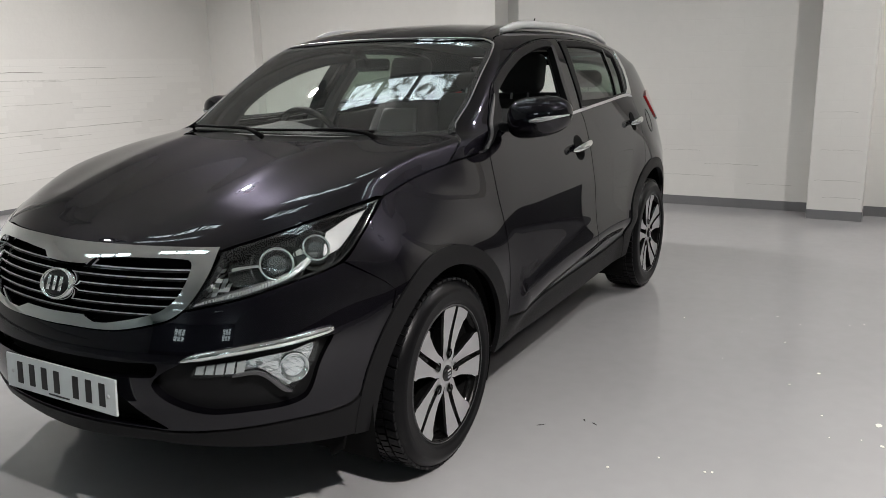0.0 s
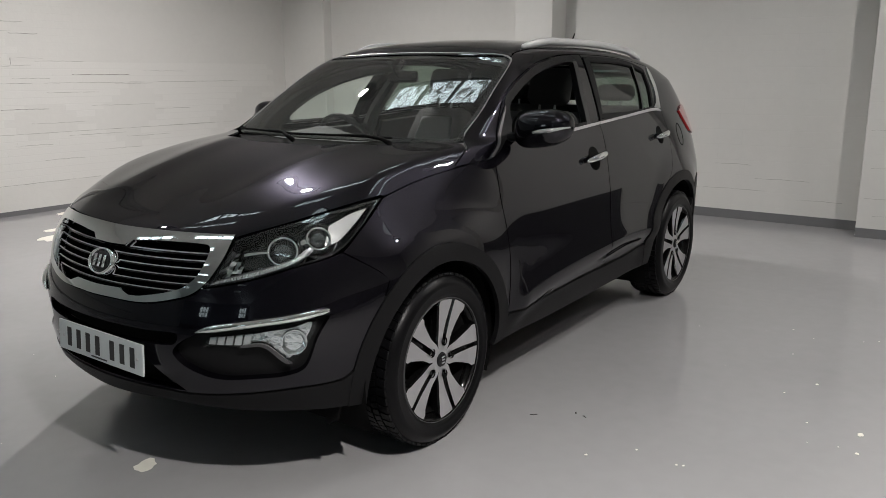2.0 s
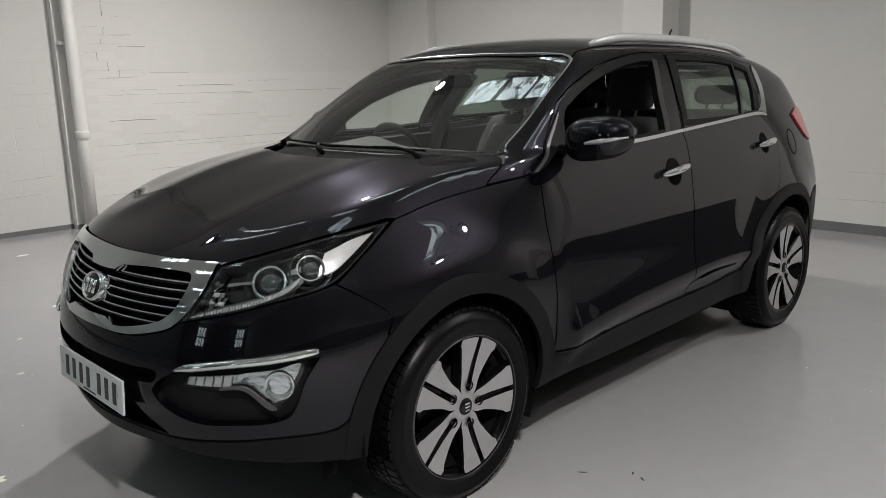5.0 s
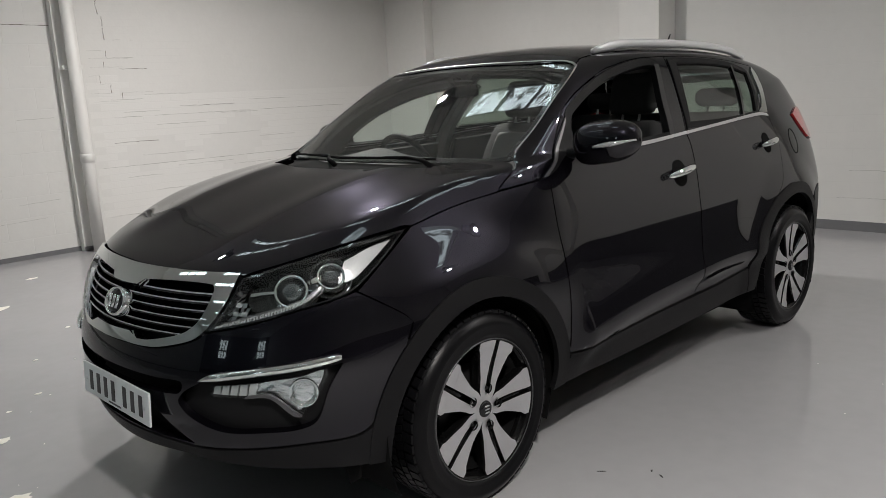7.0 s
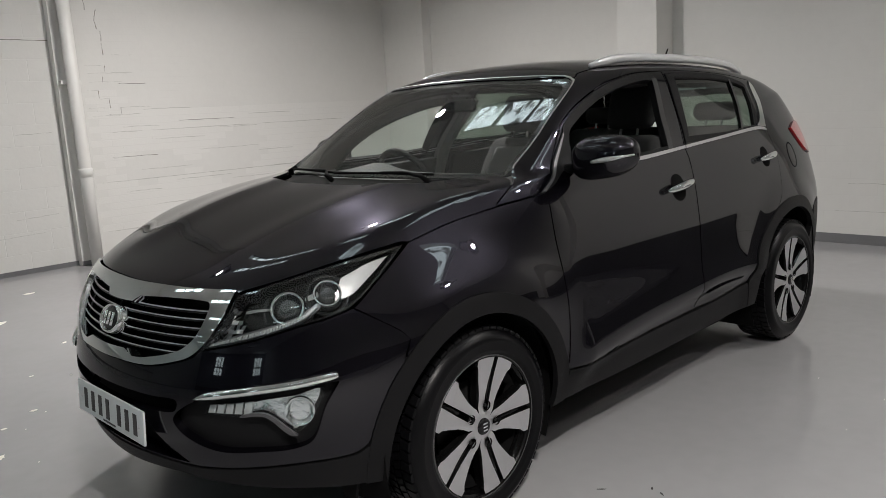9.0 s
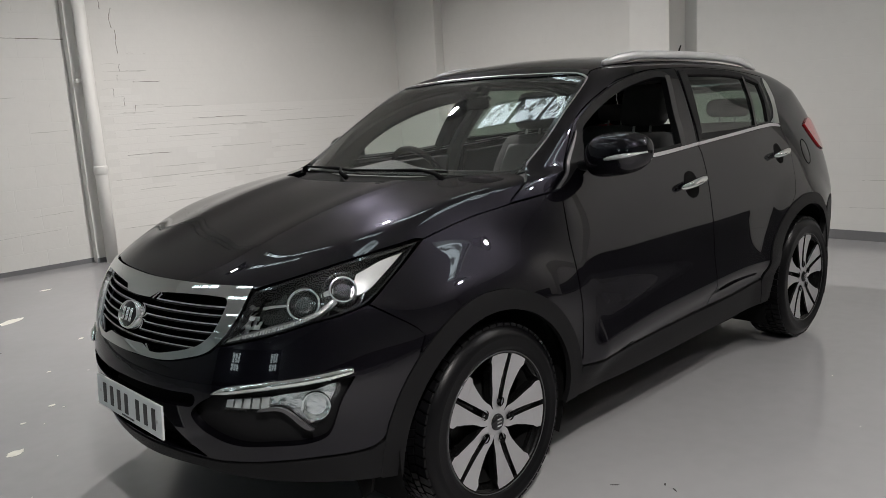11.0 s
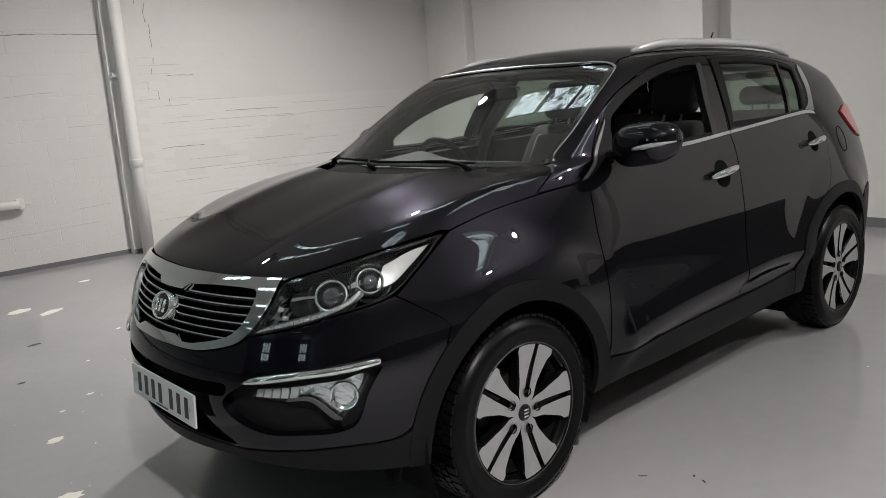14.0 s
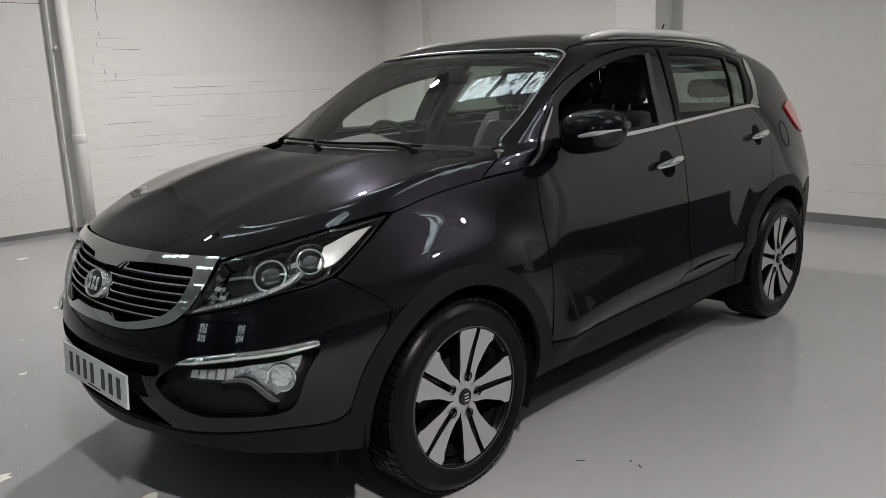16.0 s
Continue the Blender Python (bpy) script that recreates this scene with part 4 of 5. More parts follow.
part("boot_floor", block((-3.30, -.40, .30), (-2.2, .40, .72), .05), VOID, car)


# rear end
def from_rear(p):
    a = p[:, 0] / 1.0
    return meet(np.stack([-2.5 - 2 * np.cos(a), 2 * np.sin(a), p[:, 1]], 1), np.stack([-2.5 + 0 * a, 0 * a, p[:, 1]], 1))


edge, _ = from_side(bend(BACK_EDGE, .03, False))
tail = [(0, 1.47), (.55, 1.472)] + [(math.atan2(q[1] - .002, -2.5 - q[0]), q[2]) for q in edge[1::2]] + [(.6, .75), (0, .75)]
window_hole = bend(both([(0, 1.42), (.50, 1.41), (.60, 1.28), (.60, 1.19), (.3, 1.16), (0, 1.155)]), .03)
gate = panel("tailgate", skin(bend(both(tail), .03), from_rear, .04, holes=[window_hole]), PAINT, car)
panel("rear_window", skin(window_hole, from_rear, .06, lift=-.004, depth=.003), WINDOW_GLASS, gate, "clear rear window").visible_shadow = False
rear_b = both([(0, .745), (.7, .745), (1.02, .73, 1), (1.05, .66), (1.12, .54), (1.16, .40), (1.16, .34, 1), (.9, .31), (0, .31)])
panel("rear_bumper", skin(bend(rear_b, .03), from_rear, .04, depth=.03), PLASTIC, car)

# cabin
dash = []
verts, faces = [], []
prof = [(-.235, 1.135), (-.34, 1.150), (-.50, 1.155), (-.66, 1.14), (-.74, 1.10), (-.76, 1.0), (-.72, .80), (-.62, .62)]
for y in np.linspace(-.68, .68, 21):
    for x, z in prof:
        hood = .045 * math.exp(-((y + .37) / .17) ** 2) * step(-.45, -.62, x)
        verts.append((x - .10 * y * y, y, z - .03 * (y / .7) ** 4 + hood))
m = len(prof)
for i in range(20):
    for j in range(m - 1):
        faces.append((i * m + j, i * m + j + 1, (i + 1) * m + j + 1, (i + 1) * m + j))
link("dashboard", mesh_of("dashboard", verts, faces), TRIM_GREY, car)


def ring_tube(R, r, n=40, k=10):
    verts, faces = [], []
    for i in range(n):
        a = 2 * math.pi * i / n
        for j in range(k):
            b = 2 * math.pi * j / k
            verts.append((r * math.sin(b), (R + r * math.cos(b)) * math.cos(a), (R + r * math.cos(b)) * math.sin(a)))
    for i in range(n):
        for j in range(k):
            faces.append((i * k + j, ((i + 1) % n) * k + j, ((i + 1) % n) * k + (j + 1) % k, i * k + (j + 1) % k))
    return verts, faces


at = pose(-.86, -.37, 1.06, 0, 24, 0)
wheel_mesh = merge(ring_tube(.185, .016), tube([(.03, -.17, 0), (.045, 0, 0), (.03, .17, 0)], .016, 8), tube([(.04, 0, 0), (.03, 0, -.17)], .016, 8), moved(spin([(0, 0), (.06, .004), (.07, .02), (.05, .05)], 20, "x"), Matrix()))
steer = link("steering_wheel", mesh_of("steering_wheel", *moved(wheel_mesh, at)), PLASTIC, car)


def tapered(bm, top, by):
    """Draws a padded block in towards its top, with a hollow in the middle of its front."""
    bmesh.ops.subdivide_edges(bm, edges=[e for e in bm.edges if e.calc_length() > .15], cuts=4, use_grid_fill=True)
    for v in bm.verts:
        f = max(0, v.co.z / top)
        v.co.y *= 1 - by * f ** 3
        v.co.x += .03 * math.sin(math.pi * min(1, f)) - .02 * f
    return bm


def seat(x, y, width=.50, bench=False):
    s = new("seat")
    s.parent = car
    s.location = (x, y, 0)
    w = width / 2
    part("cushion", block((-.22, -w, .50), (.30, w, .70), .06, 3), SEAT_DARK, s, smooth=True)
    back = part("backrest", tapered(block((-.07, -w, -.02), (.07, w, .60), .06, 3), .60, 0 if bench else .30), SEAT_DARK, s, smooth=True)
    back.matrix_local = pose(-.20, 0, .66, 0, -16, 0)
    mid = part("backrest_panel", tapered(block((.035, -w * .62, .05), (.084, w * .62, .53), .024, 4), .60, 0 if bench else .35), SEAT, back, "grey fabric middle panel", smooth=True)
    for h in ((0,) if not bench else (-w * .62, 0, w * .62)):
        rest = part("headrest", block((-.05, h - .135, .63), (.05, h + .135, .85 if not bench else .74), .048, 4), SEAT_DARK, back, smooth=True)
        for d in (-.05, .05):
            link("headrest_post", mesh_of("post", *tube([(0, h + d, .54), (0, h + d, .68)], .007, 8)), SATIN, back)
    return s


seat(-1.42, -.37)
seat(-1.42, .37)
seat(-2.32, 0, 1.28, True)
lining = both([(-.95, 0), (-.98, .45), (-1.05, .54), (-2.6, .52), (-2.85, .42), (-2.9, 0)])
panel("roof_lining", skin(bend(lining, .05), from_top, .12, lift=-.045, depth=0), LINING, car)
for flip, d in ((1, f_near), (-1, f_far)):
    card = side([(-.52, .50, 1), (-.52, 1.05), (-.62, 1.16, 1), (-1.45, 1.17, 1), (-1.47, .50, 1)], .06, lift=-.07, depth=.02)
    panel("door_card", card if flip > 0 else mirrored(card), SEAT_DARK, d)
for flip, d in ((1, r_near), (-1, r_far)):
    card = side([(-1.58, .50, 1), (-1.60, 1.18, 1), (-2.35, 1.21, 1), (-2.1, .70), (-2.0, .50, 1)], .06, lift=-.07, depth=.02)
    panel("door_card", card if flip > 0 else mirrored(card), SEAT_DARK, d)
    post = side([(-1.46, .45, 1), (-1.46, 1.17), (-1.60, 1.50, 1), (-1.70, 1.50, 1), (-1.56, 1.17), (-1.55, .45, 1)], .06, lift=-.045, depth=.03)
    panel("door_pillar", post if flip > 0 else mirrored(post), PALE if flip < 0 else SEAT_DARK, car)
mirror_in = part("cabin_mirror", block((-.02, -.095, -.030), (.02, .095, .030), .018, 3), GLOSS_BLACK, car, smooth=True)
mirror_in.matrix_local = pose(-.90, 0, 1.435, 0, 12, 0)
link("mirror_stalk", mesh_of("stalk", *tube([(.03, 0, .0), (.06, 0, .05), (.07, 0, .07)], .012, 8)), GLOSS_BLACK, mirror_in)

# ---- the hall ----
REAR, SOUTH, EAST, NORTH = -5.70, -5.86, 19.0, 8.5


def wall_material(name, along, width, height, dirt, groove):
    """White paint over coursed masonry: the joints show as faint grooves, here and there with dirt in them."""
    m = material(name, (.70, .69, .66), .60, 0, .07, 1.1)
    t = m.node_tree
    p = t.nodes["Principled BSDF"]
    N = lambda k: t.nodes.new("ShaderNode" + k)
    at, cut, join, brick = N("TexCoord"), N("SeparateXYZ"), N("CombineXYZ"), N("TexBrick")
    t.links.new(at.outputs["Object"], cut.inputs[0])
    t.links.new(cut.outputs[along], join.inputs[0])
    t.links.new(cut.outputs[2], join.inputs[1])
    wob, add = N("TexNoise"), N("VectorMath")
    wob.inputs["Scale"].default_value = 2.5
    add.operation = "MULTIPLY_ADD"
    add.inputs[1].default_value = (.012, .012, 0)
    t.links.new(at.outputs["Object"], wob.inputs["Vector"])
    t.links.new(wob.outputs["Color"], add.inputs[0])
    t.links.new(join.outputs[0], add.inputs[2])
    t.links.new(add.outputs[0], brick.inputs["Vector"])
    for key, v in (("Scale", 1), ("Mortar Size", .004), ("Mortar Smooth", .6), ("Brick Width", width), ("Row Height", height)):
        brick.inputs[key].default_value = v
    # where joints are open and dirty
    n, r = N("TexNoise"), N("MapRange")
    n.inputs["Scale"].default_value, n.inputs["Detail"].default_value = 1.3, 5
    r.inputs[1].default_value, r.inputs[2].default_value = .52, .66
    t.links.new(at.outputs["Object"], n.inputs["Vector"])
    t.links.new(n.outputs[0], r.inputs[0])
    both_, dark = N("Math"), N("Mix")
    both_.operation = "MULTIPLY"
    t.links.new(brick.outputs["Fac"], both_.inputs[0])
    t.links.new(r.outputs[0], both_.inputs[1])
    amount = N("Math")
    amount.operation = "MULTIPLY"
    amount.inputs[1].default_value = dirt
    t.links.new(both_.outputs[0], amount.inputs[0])
    dark.data_type = "RGBA"
    dark.inputs[7].default_value = (.20, .19, .17, 1)
    was = p.inputs["Base Color"].links[0].from_socket
    t.links.new(was, dark.inputs[6])
    t.links.new(amount.outputs[0], dark.inputs[0])
    t.links.new(dark.outputs[2], p.inputs["Base Color"])
    # relief: joints, and the coat's unevenness
    low, high, rough = N("Bump"), N("Bump"), N("TexNoise")
    low.invert = True
    low.inputs["Distance"].default_value, high.inputs["Distance"].default_value = groove, .0010
    rough.inputs["Scale"].default_value, rough.inputs["Detail"].default_value = 28, 6
    t.links.new(brick.outputs["Fac"], low.inputs["Height"])
    t.links.new(at.outputs["Object"], rough.inputs["Vector"])
    t.links.new(rough.outputs[0], high.inputs["Height"])
    t.links.new(low.outputs[0], high.inputs["Normal"])
    t.links.new(high.outputs[0], p.inputs["Normal"])
    return m


WALL = wall_material("white painted smooth wall", 1, .45, .15, .05, .0003)
WALL_X = wall_material("white painted brick side wall", 0, 1.35, .075, .05, .00012)
BLOCKWORK = wall_material("white painted blockwork", 0, .45, .215, .3, .0007)
GREY_WALL = material("pale painted brick", (.46, .46, .45), .6, 0, .15, 1.5, .002, 14)
# Green is put into an unseen wall to tint what the bumper reflects.
GREEN_WALL = material("dull green wall for reflections", (.15, .24, .21), .6, 0, .15, 1.5, .002, 14)
FAINT = material("grey dirt in a joint", (.47, .46, .43), .9, 0, .3, 12)
CRACK = material("dark crack", (.17, .155, .13), .9)
BRICK = material("white painted brick", (.73, .72, .69), .6, 0, .05, 3, .0012, 60)
GREEN_BAND = material("dark green band for reflections", (.022, .045, .038), .5, 0, .2, 3)
DARK_BAND = material("dark band for reflections", (.065, .065, .065), .5, 0, .2, 3)
SKIRT = material("grey painted skirting", (.17, .17, .175), .35, 0, .12, 4)
CEIL = material("white boarded ceiling", (.62, .62, .60), .8, 0, .1, 1)
PIPE = material("white painted pipe", (.74, .73, .70), .45, 0, .05, 4, .0006, 60)
CHIP = material("bare pale concrete", (.72, .70, .63), .8, 0, .1, 30)
STEEL = material("grey painted steel", (.12, .12, .125), .5, 0, .1, 4)


def floor_material():
    m = material("glossy grey floor paint", (.31, .305, .31), .22, 0, .14, 1.1, .0007, 2.2, ior=1.5)
    t = m.node_tree
    p = t.nodes["Principled BSDF"]
    at = t.nodes.new("ShaderNodeTexCoord")
    n = t.nodes.new("ShaderNodeTexNoise")
    n.inputs["Scale"].default_value, n.inputs["Detail"].default_value = 1.6, 6
    r = t.nodes.new("ShaderNodeMapRange")
    r.inputs[1].default_value, r.inputs[2].default_value, r.inputs[3].default_value, r.inputs[4].default_value = .25, .75, .08, .20
    t.links.new(at.outputs["Object"], n.inputs["Vector"])
    t.links.new(n.outputs[0], r.inputs[0])
    t.links.new(r.outputs[0], p.inputs["Roughness"])
    return m


FLOOR = floor_material()


def setting(name, lo, hi, mat, label, category, bevel=0.):
    return tagged(part(name, block(lo, hi, bevel), mat), label, category, kind="structure")


setting("floor", (REAR - .3, SOUTH - .5, -.2), (EAST + .3, NORTH + .3, 0), FLOOR, "glossy grey painted concrete floor with pale chips", "floor")
setting("wall_rear", (REAR - .3, SOUTH - .3, .0), (REAR, NORTH, CEILING), WALL, "white painted brick wall with grey skirting band", "wall")
# Unseen wall that closes the hall; its green is added for the reflections.
setting("wall_east", (EAST, SOUTH, .0), (EAST + .3, NORTH, CEILING), GREEN_WALL, "unseen closing wall far behind, green to tint reflections", "wall")
setting("wall_north", (REAR - .3, NORTH, .0), (EAST + .3, NORTH + .3, CEILING), GREY_WALL, "pale painted brick wall", "wall")
setting("wall_south", (REAR, SOUTH - .3, .0), (-1.135, SOUTH, CEILING), WALL_X, "white painted brick wall with worn joints", "wall")
setting("wall_south_bay", (-1.135, SOUTH - .40, .0), (EAST + .3, SOUTH - .10, CEILING), BLOCKWORK, "white painted blockwork wall with a long crack", "wall")
ROOFLIGHTS = [(-2.0, -2.2, .46, 1.75), (-3.75, 3.0, .34, 1.8), (-2.65, 2.35, .45, 1.3), (.15, .45, .50, .80), (-3.1, -1.65, .35, 1.0), (-.45, -3.9, .20, 1.7), (.12, -3.9, .20, 1.7), (-.45, -1.1, .35, .9), (2.2, -4.9, .5, 1.6), (2.2, -2.3, .5, 1.6)]
ROOFLIGHTS += [(x, y, .42, 1.3) for x in (4.0, 6.6, 9.2, 11.8, 14.4) for y in (-5.3, -2.4, 2.9)]


def holed_ceiling():
    """The ceiling, open where the rooflights stand."""
    xs = sorted({REAR - .3, EAST + .3, *[q[0] for q in ROOFLIGHTS], *[q[0] + q[2] for q in ROOFLIGHTS]})
    ys = sorted({SOUTH - .5, NORTH + .3, *[q[1] for q in ROOFLIGHTS], *[q[1] + q[3] for q in ROOFLIGHTS]})
    bm = bmesh.new()
    for x0, x1 in zip(xs, xs[1:]):
        for y0, y1 in zip(ys, ys[1:]):
            if any(a - 1e-6 < x0 and x1 < a + w + 1e-6 and c - 1e-6 < y0 and y1 < c + d + 1e-6 for a, c, w, d in ROOFLIGHTS):
                continue
            bm.faces.new([bm.verts.new(v) for v in ((x0, y0, CEILING), (x0, y1, CEILING), (x1, y1, CEILING), (x1, y0, CEILING))])
    bmesh.ops.remove_doubles(bm, verts=bm.verts[:], dist=1e-5)
    got = bmesh.ops.extrude_face_region(bm, geom=bm.faces[:])
    for v in got["geom"]:
        if isinstance(v, bmesh.types.BMVert):
            v.co.z += .25
    bmesh.ops.recalc_face_normals(bm, faces=bm.faces[:])
    return bm


tagged(part("ceiling", holed_ceiling(), CEIL), "white boarded ceiling with glazed rooflights", "ceiling", kind="structure")

for i, (y0, y1) in enumerate(((SOUTH, -5.07), (-1.99, -1.53), (1.575, 2.02), (5.12, 5.58))):
    setting("pier_%d" % (i + 1), (REAR, y0, 0), (REAR + (.32 if i else .15), y1, CEILING), WALL, "white painted brick pier standing out of the wall", "pier", .006)
    setting("skirting_pier_%d" % (i + 1), (REAR, y0 + .002, 0), (REAR + (.324 if i else .154), y1 + .004, .085), SKIRT, "grey painted foot of the pier", "skirting")
# Added dark bands, unseen: they stand for the low dark shape the doors reflect.
setting("reflect_band_north", (REAR, NORTH - .02, 0), (EAST, NORTH, .75), DARK_BAND, "added dark band, unseen, that darkens the car's reflections", "dado")
setting("reflect_band_rear", (REAR, 2.62, .09), (REAR + .02, NORTH - .02, .75), DARK_BAND, "added dark band, unseen, that darkens the car's reflections", "dado")
setting("reflect_band_east", (EAST - .02, SOUTH - .1, 0), (EAST, NORTH - .02, .75), GREEN_BAND, "added dark green band, unseen, that darkens the car's reflections", "dado")
setting("skirting_rear", (REAR, SOUTH, 0), (REAR + .003, NORTH, .09), SKIRT, "grey painted band along the wall's foot", "skirting")
setting("skirting_south", (REAR, SOUTH, 0), (-1.135, SOUTH + .003, .05), SKIRT, "grey painted band along the wall's foot", "skirting")
setting("skirting_south_bay", (-1.135, SOUTH - .10, 0), (EAST, SOUTH - .097, .05), SKIRT, "grey painted band along the wall's foot", "skirting")

for x, y, heads, share, beam in LAMPS:
    lamp = tagged(new("ceiling_lamp"), "round white ceiling lamp in a grey steel housing" if heads == 1 else "pair of white ceiling spots on a grey steel track", "lamp", "ceiling lamps")
    lamp.location = (x, y, CEILING)
    if heads > 1:
        part("track", block((-.03, -.6, -.05), (.03, .6, 0), .006), STEEL, lamp)
    for k in range(heads):
        at = (k - (heads - 1) / 2) * .7
        size = .6 if heads > 1 else 1
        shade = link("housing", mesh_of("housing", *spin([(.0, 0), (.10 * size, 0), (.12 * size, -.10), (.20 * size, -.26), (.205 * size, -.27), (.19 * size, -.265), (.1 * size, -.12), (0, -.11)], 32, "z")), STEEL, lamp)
        shade.location = (0, at, 0)
        data = bpy.data.lights.new("lamp", "AREA")
        data.shape, data.size, data.energy, data.color, data.spread = "DISK", .13 if heads == 1 else .09, WATTS * share / heads, (1, .955, .93), radians(beam)
        bulb = new("light", data)
        bulb.location = (x, y + at, CEILING - .285)


def sky_backdrop(strength):
    """Pale daylight behind dirty panes, broken by branches."""
    m = bpy.data.materials.new("daylight over the roof")
    m.use_nodes = True
    t, p = m.node_tree, m.node_tree.nodes["Principled BSDF"]
    at, n, r = (t.nodes.new("ShaderNode" + k) for k in ("TexCoord", "TexNoise", "ValToRGB"))
    n.inputs["Scale"].default_value, n.inputs["Detail"].default_value, n.inputs["Roughness"].default_value = 7.0, 14, .66
    r.color_ramp.elements[0].position, r.color_ramp.elements[0].color = .43, (.05, .06, .05, 1)
    r.color_ramp.elements[1].position, r.color_ramp.elements[1].color = .50, (.80, .95, 1, 1)
    t.links.new(at.outputs["Object"], n.inputs["Vector"])
    t.links.new(n.outputs[0], r.inputs[0])
    t.links.new(r.outputs[0], p.inputs["Emission Color"])
    p.inputs["Base Color"].default_value = (0, 0, 0, 1)
    p.inputs["Emission Strength"].default_value = strength
    return m


SKY, SKY_FAR = sky_backdrop(DAYLIGHT), sky_backdrop(DAYLIGHT * .9)
for x, y, w, d in ROOFLIGHTS:
    light = tagged(new("rooflight"), "glazed rooflight with steel bars in the ceiling", "rooflight", "rooflights")
    light.location = (x + w / 2, y + d / 2, CEILING)
    part("pane", block((-w / 2, -d / 2, .10), (w / 2, d / 2, .11)), SKY if x < 0 else SKY_FAR, light, "pane bright with daylight and branches")
    for k in (-.7, .6):
        part("glazing_bar", block((-w / 2, k * d * .25 - .022, .02), (w / 2, k * d * .25 + .022, .098), .004, 1), STEEL, light)
    for s in (-1, 1):
        part("frame_bar", block((s * (w / 2 - .015) - .015, -d / 2, .03), (s * (w / 2 - .015) + .015, d / 2, .098), .004, 1), STEEL, light)

# added glowing panels, unseen, standing for the rooflight rows the bumper reflects
for k, (y0, y1) in enumerate(((-2.6, -.9), (5.9, 7.7))):
    tall = tagged(new("window_%d" % (k + 1)), "added glowing panel with steel bars, unseen, for the bumper's reflections", "window", "high windows", "structure")
    tall.location = (EAST, (y0 + y1) / 2, 3.4)
    half = (y1 - y0) / 2
    part("pane", block((-.03, -half, -.75), (-.02, half, .75)), SKY_FAR, tall, "added glowing pane")
    for y in np.linspace(-half, half, 4):
        part("upright_bar", block((-.07, y - .05, -.80), (-.035, y + .05, .80), .004, 1), STEEL, tall)
    for z in (-.80, 0, .80):
        part("cross_bar", block((-.065, -half, z - .05), (-.033, half, z + .05), .004, 1), STEEL, tall)

# pipes on the side wall
pipe = tagged(new("downpipe"), "white painted round downpipe standing on the floor by the wall", "pipe")
pipe.location = (-1.248, SOUTH + .12, 0)
link("tube", mesh_of("tube", *tube([(0, 0, 0), (0, 0, .97), (0, 0, CEILING)], .062, 28)), PIPE, pipe)
for z in (.98, 2.95):
    link("collar", mesh_of("collar", *spin([(.063, -.045), (.070, -.04), (.072, .03), (.068, .045), (.063, .046)], 28, "z")), PIPE, pipe).location = (0, 0, z)
for z in (1.9, 3.6):
    part("bracket", block((-.10, -.13, -.02), (.10, -.05, .02), .004), PIPE, pipe).location = (0, 0, z)
run = tagged(new("wall_pipe"), "white painted pipe running level along the blockwork wall", "pipe")
run.location = (-.10, SOUTH - .03, .69)
link("tube", mesh_of("tube", *tube([(0, 0, 0), (3.2, 0, 0), (8.0, 0, .0)], .040, 20)), PIPE, run)
part("end_bracket", block((-.05, -.07, -.055), (.02, -.01, .055), .008), PIPE, run)
part("end_clip", block((-.12, -.07, -.015), (-.03, -.055, .012), .003), PIPE, run)
for x in (2.0, 4.5, 7.0):
    part("bracket", block((x - .02, -.07, -.05), (x + .02, -.01, .05), .006), PIPE, run)

# cracks in the paint


def crack(pts, y, width, name="wall_crack", mat=CRACK, across=False):
    line = bend([(x, z) for x, z in pts], .04, False)
    rnd = random.Random(len(pts) * 7 + 1)
    verts, faces = [], []
    for i, (x, z) in enumerate(line):
        a = line[min(i + 1, len(line) - 1)] - line[max(i - 1, 0)]
        a = a / (np.hypot(*a) + 1e-9)
        w = width * rnd.uniform(.35, 1)
        j = rnd.uniform(-.003, .003)
        for s in (-1, 1):
            for d in (0, .0015):
                u, h = x - a[1] * (s * w + j), z + a[0] * (s * w + j)
                verts.append((y + d, u, h) if across else (u, y + d, h))
    for i in range(len(line) - 1):
        k = 4 * i
        faces += [(k + 1, k + 3, k + 7, k + 5), (k, k + 1, k + 5, k + 4), (k + 2, k + 6, k + 7, k + 3)]
    tagged(link(name, mesh_of(name, verts, faces, smooth=False), mat), "thin dark crack in the wall's paint", "crack", kind="structure")


BAY = SOUTH - .10
crack([(-1.13, 2.325), (-.6, 2.33), (0, 2.32), (.8, 2.335), (1.6, 2.32)], BAY, .004)
crack([(-.05, 1.72), (-.4, 1.75), (-.60, 1.76)], BAY, .0022, mat=FAINT)
crack([(-.7, 1.40), (-1.05, 1.41)], BAY, .0022, mat=FAINT)
crack([(.3, .36), (-.3, .38), (-.85, .40)], BAY, .0022, mat=FAINT)
crack([(-.60, .555), (-.80, .565), (-1.0, .575)], BAY, .0022, mat=FAINT)
# one crack steps down the brick joints beside the downpipe
STEPPED = [(-1.498, 2.74, -1.50, 2.63), (-1.615, 2.64, -1.588, 2.56), (-1.588, 2.555, -1.60, 2.44), (-1.632, 2.42, -1.63, 2.32), (-1.628, 2.30, -1.633, 2.18),
           (-1.634, 2.07, -1.63, 2.0), (-1.597, 1.955, -1.590, 1.90), (-1.537, 1.81, -1.535, 1.735), (-1.642, 1.715, -1.64, 1.63), (-1.75, 1.63, -1.75, 1.565)]
for k, (x0, z0, x1, z1) in enumerate(STEPPED):
    crack([(x0, z0), ((x0 + x1) / 2 + .004 * (k % 3 - 1), (z0 + z1) / 2), (x1, z1)], SOUTH, .0040 if k < 5 else .0034)
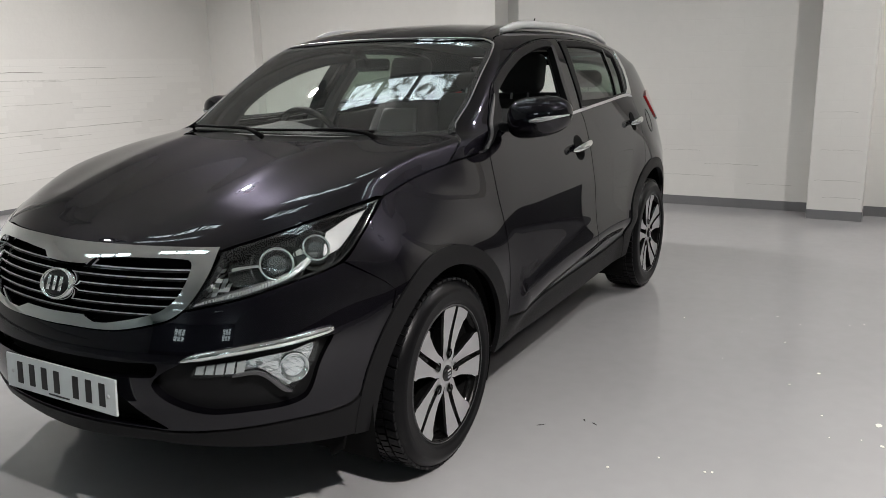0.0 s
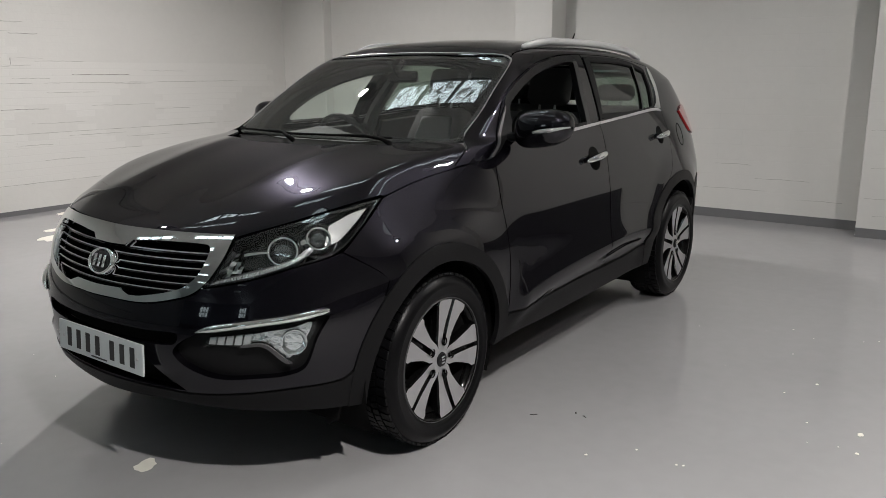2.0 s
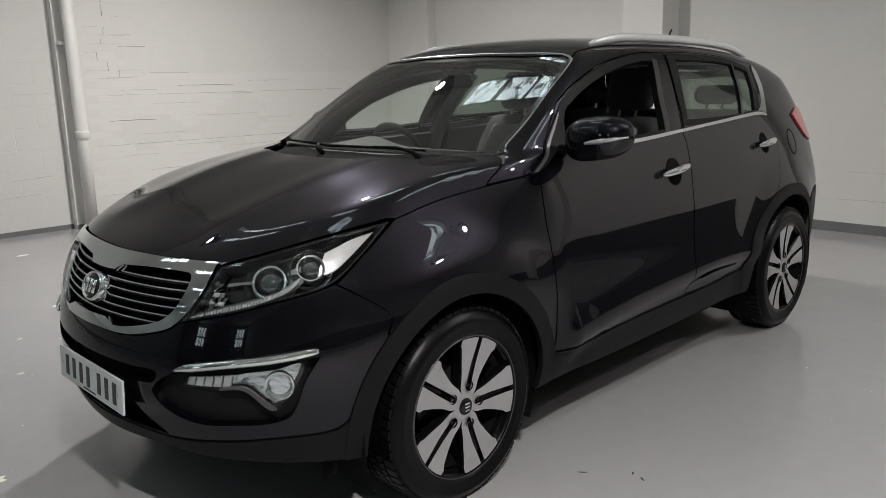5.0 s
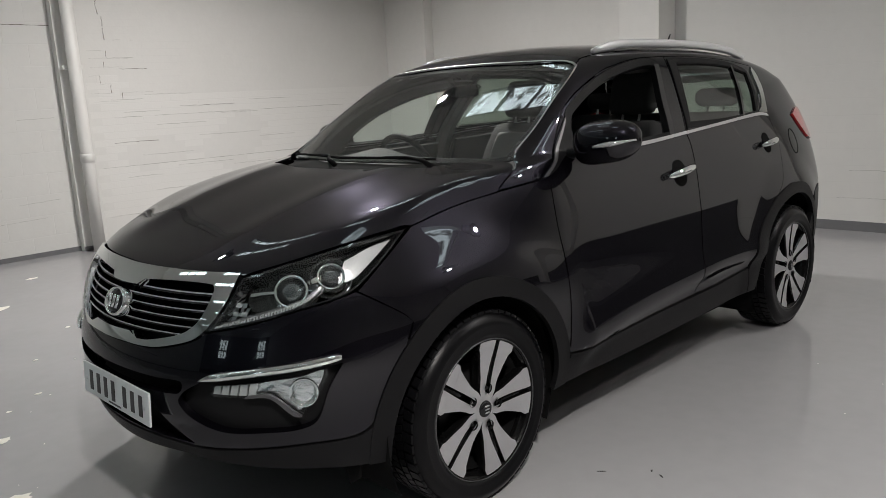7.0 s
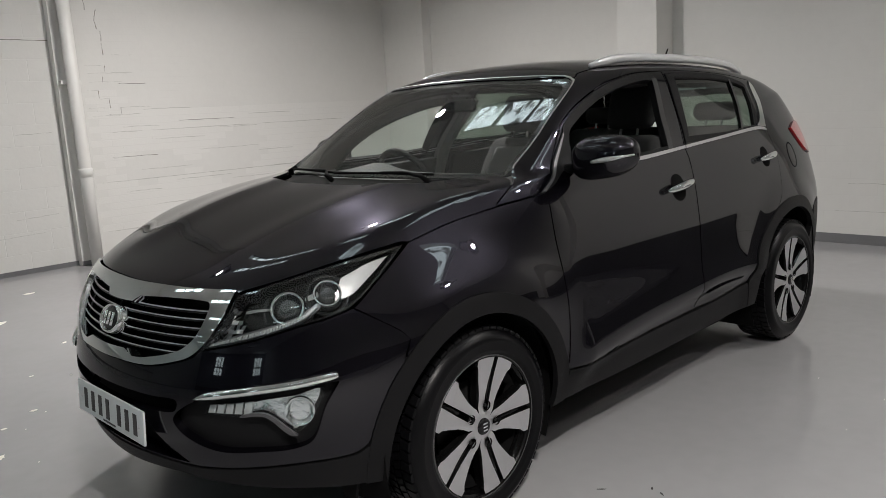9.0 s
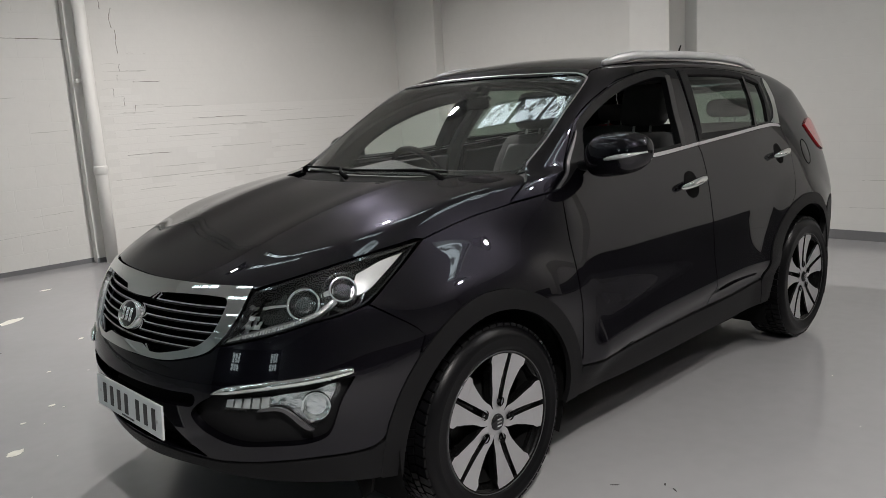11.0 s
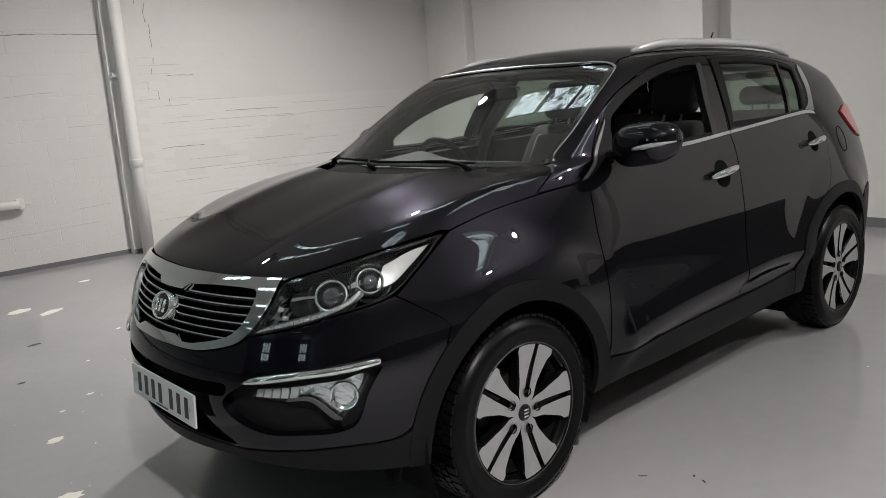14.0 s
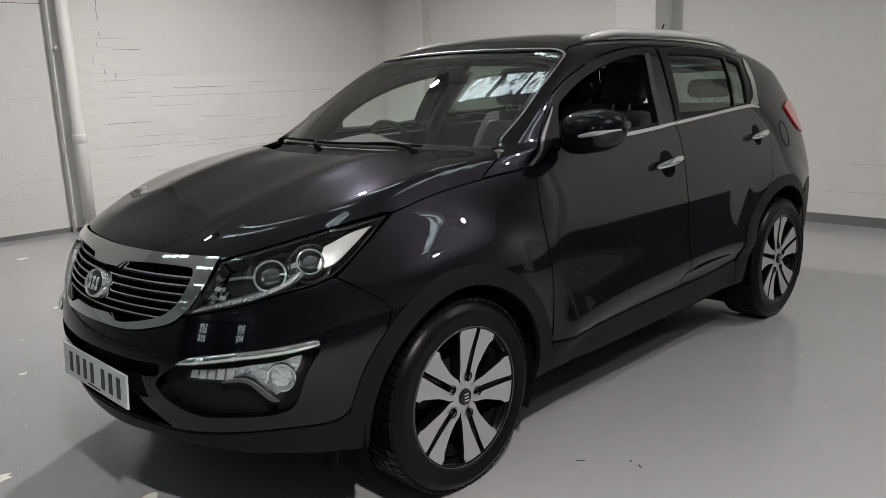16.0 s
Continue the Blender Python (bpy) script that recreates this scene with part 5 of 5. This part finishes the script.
for x0, x1, z in ((-1.42, -1.54, 1.812), (-1.53, -1.645, 1.725), (-1.72, -1.80, 2.18), (-1.91, -1.94, 2.18), (-1.43, -1.60, 2.07), (-1.45, -1.86, 1.99), (-1.45, -1.80, 1.90), (-1.42, -1.66, 1.63), (-1.45, -1.74, 1.545), (-1.75, -2.1, 1.63)):
    crack([(x0, z), ((x0 + x1) / 2, z + .003), (x1, z)], SOUTH, .0016, mat=FAINT)
for k, (x, z, w) in enumerate(((-1.70, 2.0, .22), (-1.76, 1.88, .3), (-2.0, 1.60, .55), (-1.62, 1.56, .35), (-2.4, 1.46, .7), (-1.75, 1.42, .4), (-2.9, 1.36, .5), (-2.1, 1.27, .6), (-1.6, 1.10, .5), (-2.6, 1.12, .8), (-3.3, 1.50, .6),
                              (-3.4, 1.05, .5), (-1.9, .95, .6), (-2.3, .80, .7), (-1.7, .72, .4), (-3.0, .75, .6), (-2.7, .62, .5), (-2.0, .55, .45), (-3.6, .85, .5))):
    crack([(x, z), (x - w * .5, z + .004 * (k % 3 - 1)), (x - w, z)], SOUTH, .0026, mat=CRACK if k in (1, 4, 8) else FAINT)
for k in range(46):
    row, x = 4 + (k * 7) % 21, -1.45 - .09 * ((k * 13) % 34)
    z, w = row * .075 + .02, .12 + .05 * ((k * 5) % 9)
    if x - w > REAR + .4:
        crack([(x, z), (x - w * .5, z + .003 * (k % 3 - 1)), (x - w, z)], SOUTH, .0022, mat=FAINT)
for y, z, w in ((2.25, .62, .5), (2.5, .47, .6), (3.0, .70, .45), (2.3, .30, .35), (2.9, .28, .9), (3.4, .55, .6), (1.62, .95, .3), (1.65, .62, .33), (1.62, .35, .36), (1.7, .20, .3), (.6, .42, .5), (.1, .30, .6), (1.0, .24, .4), (.2, .55, .35)):
    crack([(y, z), (y + w * .5, z + .004), (y + w, z)], REAR + (.32 if 1.57 < y < 1.75 else 0), .0022, mat=FAINT, across=True)

# pale chips and crumbs on the floor
rnd = random.Random(5)


def chip(x, y, long, wide, turn, mat=CHIP, name="paint_chip", label="pale bare patch where the floor paint has chipped off"):
    n = 14
    ring = [(long * (.7 + .5 * rnd.random()) * math.cos(2 * math.pi * i / n) / 2, wide * (.7 + .5 * rnd.random()) * math.sin(2 * math.pi * i / n) / 2) for i in range(n)]
    verts = [(u, v, 0) for u, v in ring] + [(u * .93, v * .93, .0015) for u, v in ring]
    faces = [tuple(range(n, 2 * n))] + [(i, (i + 1) % n, n + (i + 1) % n, n + i) for i in range(n)]
    ob = tagged(link(name, mesh_of(name, verts, faces, smooth=False), mat), label, "floor chip", "floor chips", "structure")
    ob.matrix_basis = pose(x, y, .0005, 0, 0, turn)


for x, y, a, c, w in ((.43, -4.17, .20, .16, 20), (.27, -3.90, .24, .10, 35), (1.01, -1.155, .085, .06, 10), (1.15, -.50, .12, .09, 0), (.824, .093, .10, .075, 40), (-1.25, -4.39, .35, .25, 20), (-1.45, -4.75, .25, .14, 0),
                      (-2.03, -5.58, .35, .16, 10), (.69, -1.67, .04, .025, 0), (.876, -1.52, .03, .02, 0), (-1.02, 2.265, .035, .025, 0), (-.83, 2.28, .02, .015, 0), (-1.49, 2.01, .02, .015, 0), (-.34, 1.74, .012, .01, 0),
                      (-.35, 1.763, .012, .01, 0), (-.217, 1.425, .016, .012, 0), (-.37, 1.57, .012, .01, 0), (.10, -2.9, .05, .03, 50), (.5, -2.3, .03, .02, 0), (-.3, -4.9, .12, .06, 0)):
    chip(x, y, a, c, w)
specks = random.Random(11)
for k in range(44):
    if k < 28:
        x, y = specks.uniform(-2.6, .9), specks.uniform(1.25, 2.7)
    else:
        x, y = specks.uniform(.25, 1.4), specks.uniform(-4.2, -.4)
    size = specks.uniform(.004, .011)
    chip(x, y, size, size * .7, specks.uniform(0, 180))
CRUMB = material("dark crumb", (.03, .028, .025), .9)
for x, y, a, c, w in ((-.543, 1.22, .022, .008, 30), (-.53, 1.267, .028, .007, 60), (-.424, 1.078, .035, .005, 130), (.9, -2.2, .05, .03, 0), (.62, -3.0, .10, .04, 10)):
    chip(x, y, a, c, w, CRUMB, "floor_crumb", "small dark crumb lying on the floor")

# bricks of the side wall, each a little proud of the paint
brick_me = mesh_of("brick", *(lambda w, h, d, e: ([(sx * w, y, sz * (h - k)) for y, k in ((0, 0), (d, e)) for sx in (-1, 1) for sz in (-1, 1)],
                                                 [(4, 6, 7, 5), (0, 4, 5, 1), (2, 3, 7, 6), (0, 2, 6, 4), (1, 5, 7, 3)]))(.1124, .0352, .0006, .003), smooth=False)
brick_me.materials.append(BRICK)
south = bpy.data.objects["wall_south"]
rest_v, rest_f, made = [], [], 0
for row in range(4, 24):
    z = row * .075 + .0375 + .02
    dy, tilt = rnd.uniform(-.0004, .0001), rnd.uniform(-.3, .3)
    for col in range(17):
        x = -1.50 - .1125 * (row % 2) - col * .225
        if x < REAR + .45 or noise.noise(Vector((x * 1.1, 0, z * 1.6))) < -.22 or z > 1.62 and x < -1.75:
            continue
        if made < 300:
            ob = new("brick", brick_me)
            ob.parent = south
            ob.matrix_local = pose(x, SOUTH + dy, z, tilt, 0, 0)
            made += 1
        else:
            k = len(rest_v)
            m = pose(x, SOUTH + dy, z, tilt, 0, 0)
            rest_v += [m @ v.co for v in brick_me.vertices]
            rest_f += [tuple(k + i for i in p.vertices) for p in brick_me.polygons]
if rest_v:
    tagged(link("more_bricks", mesh_of("more_bricks", rest_v, rest_f, smooth=False), BRICK, south), kind="stuff")
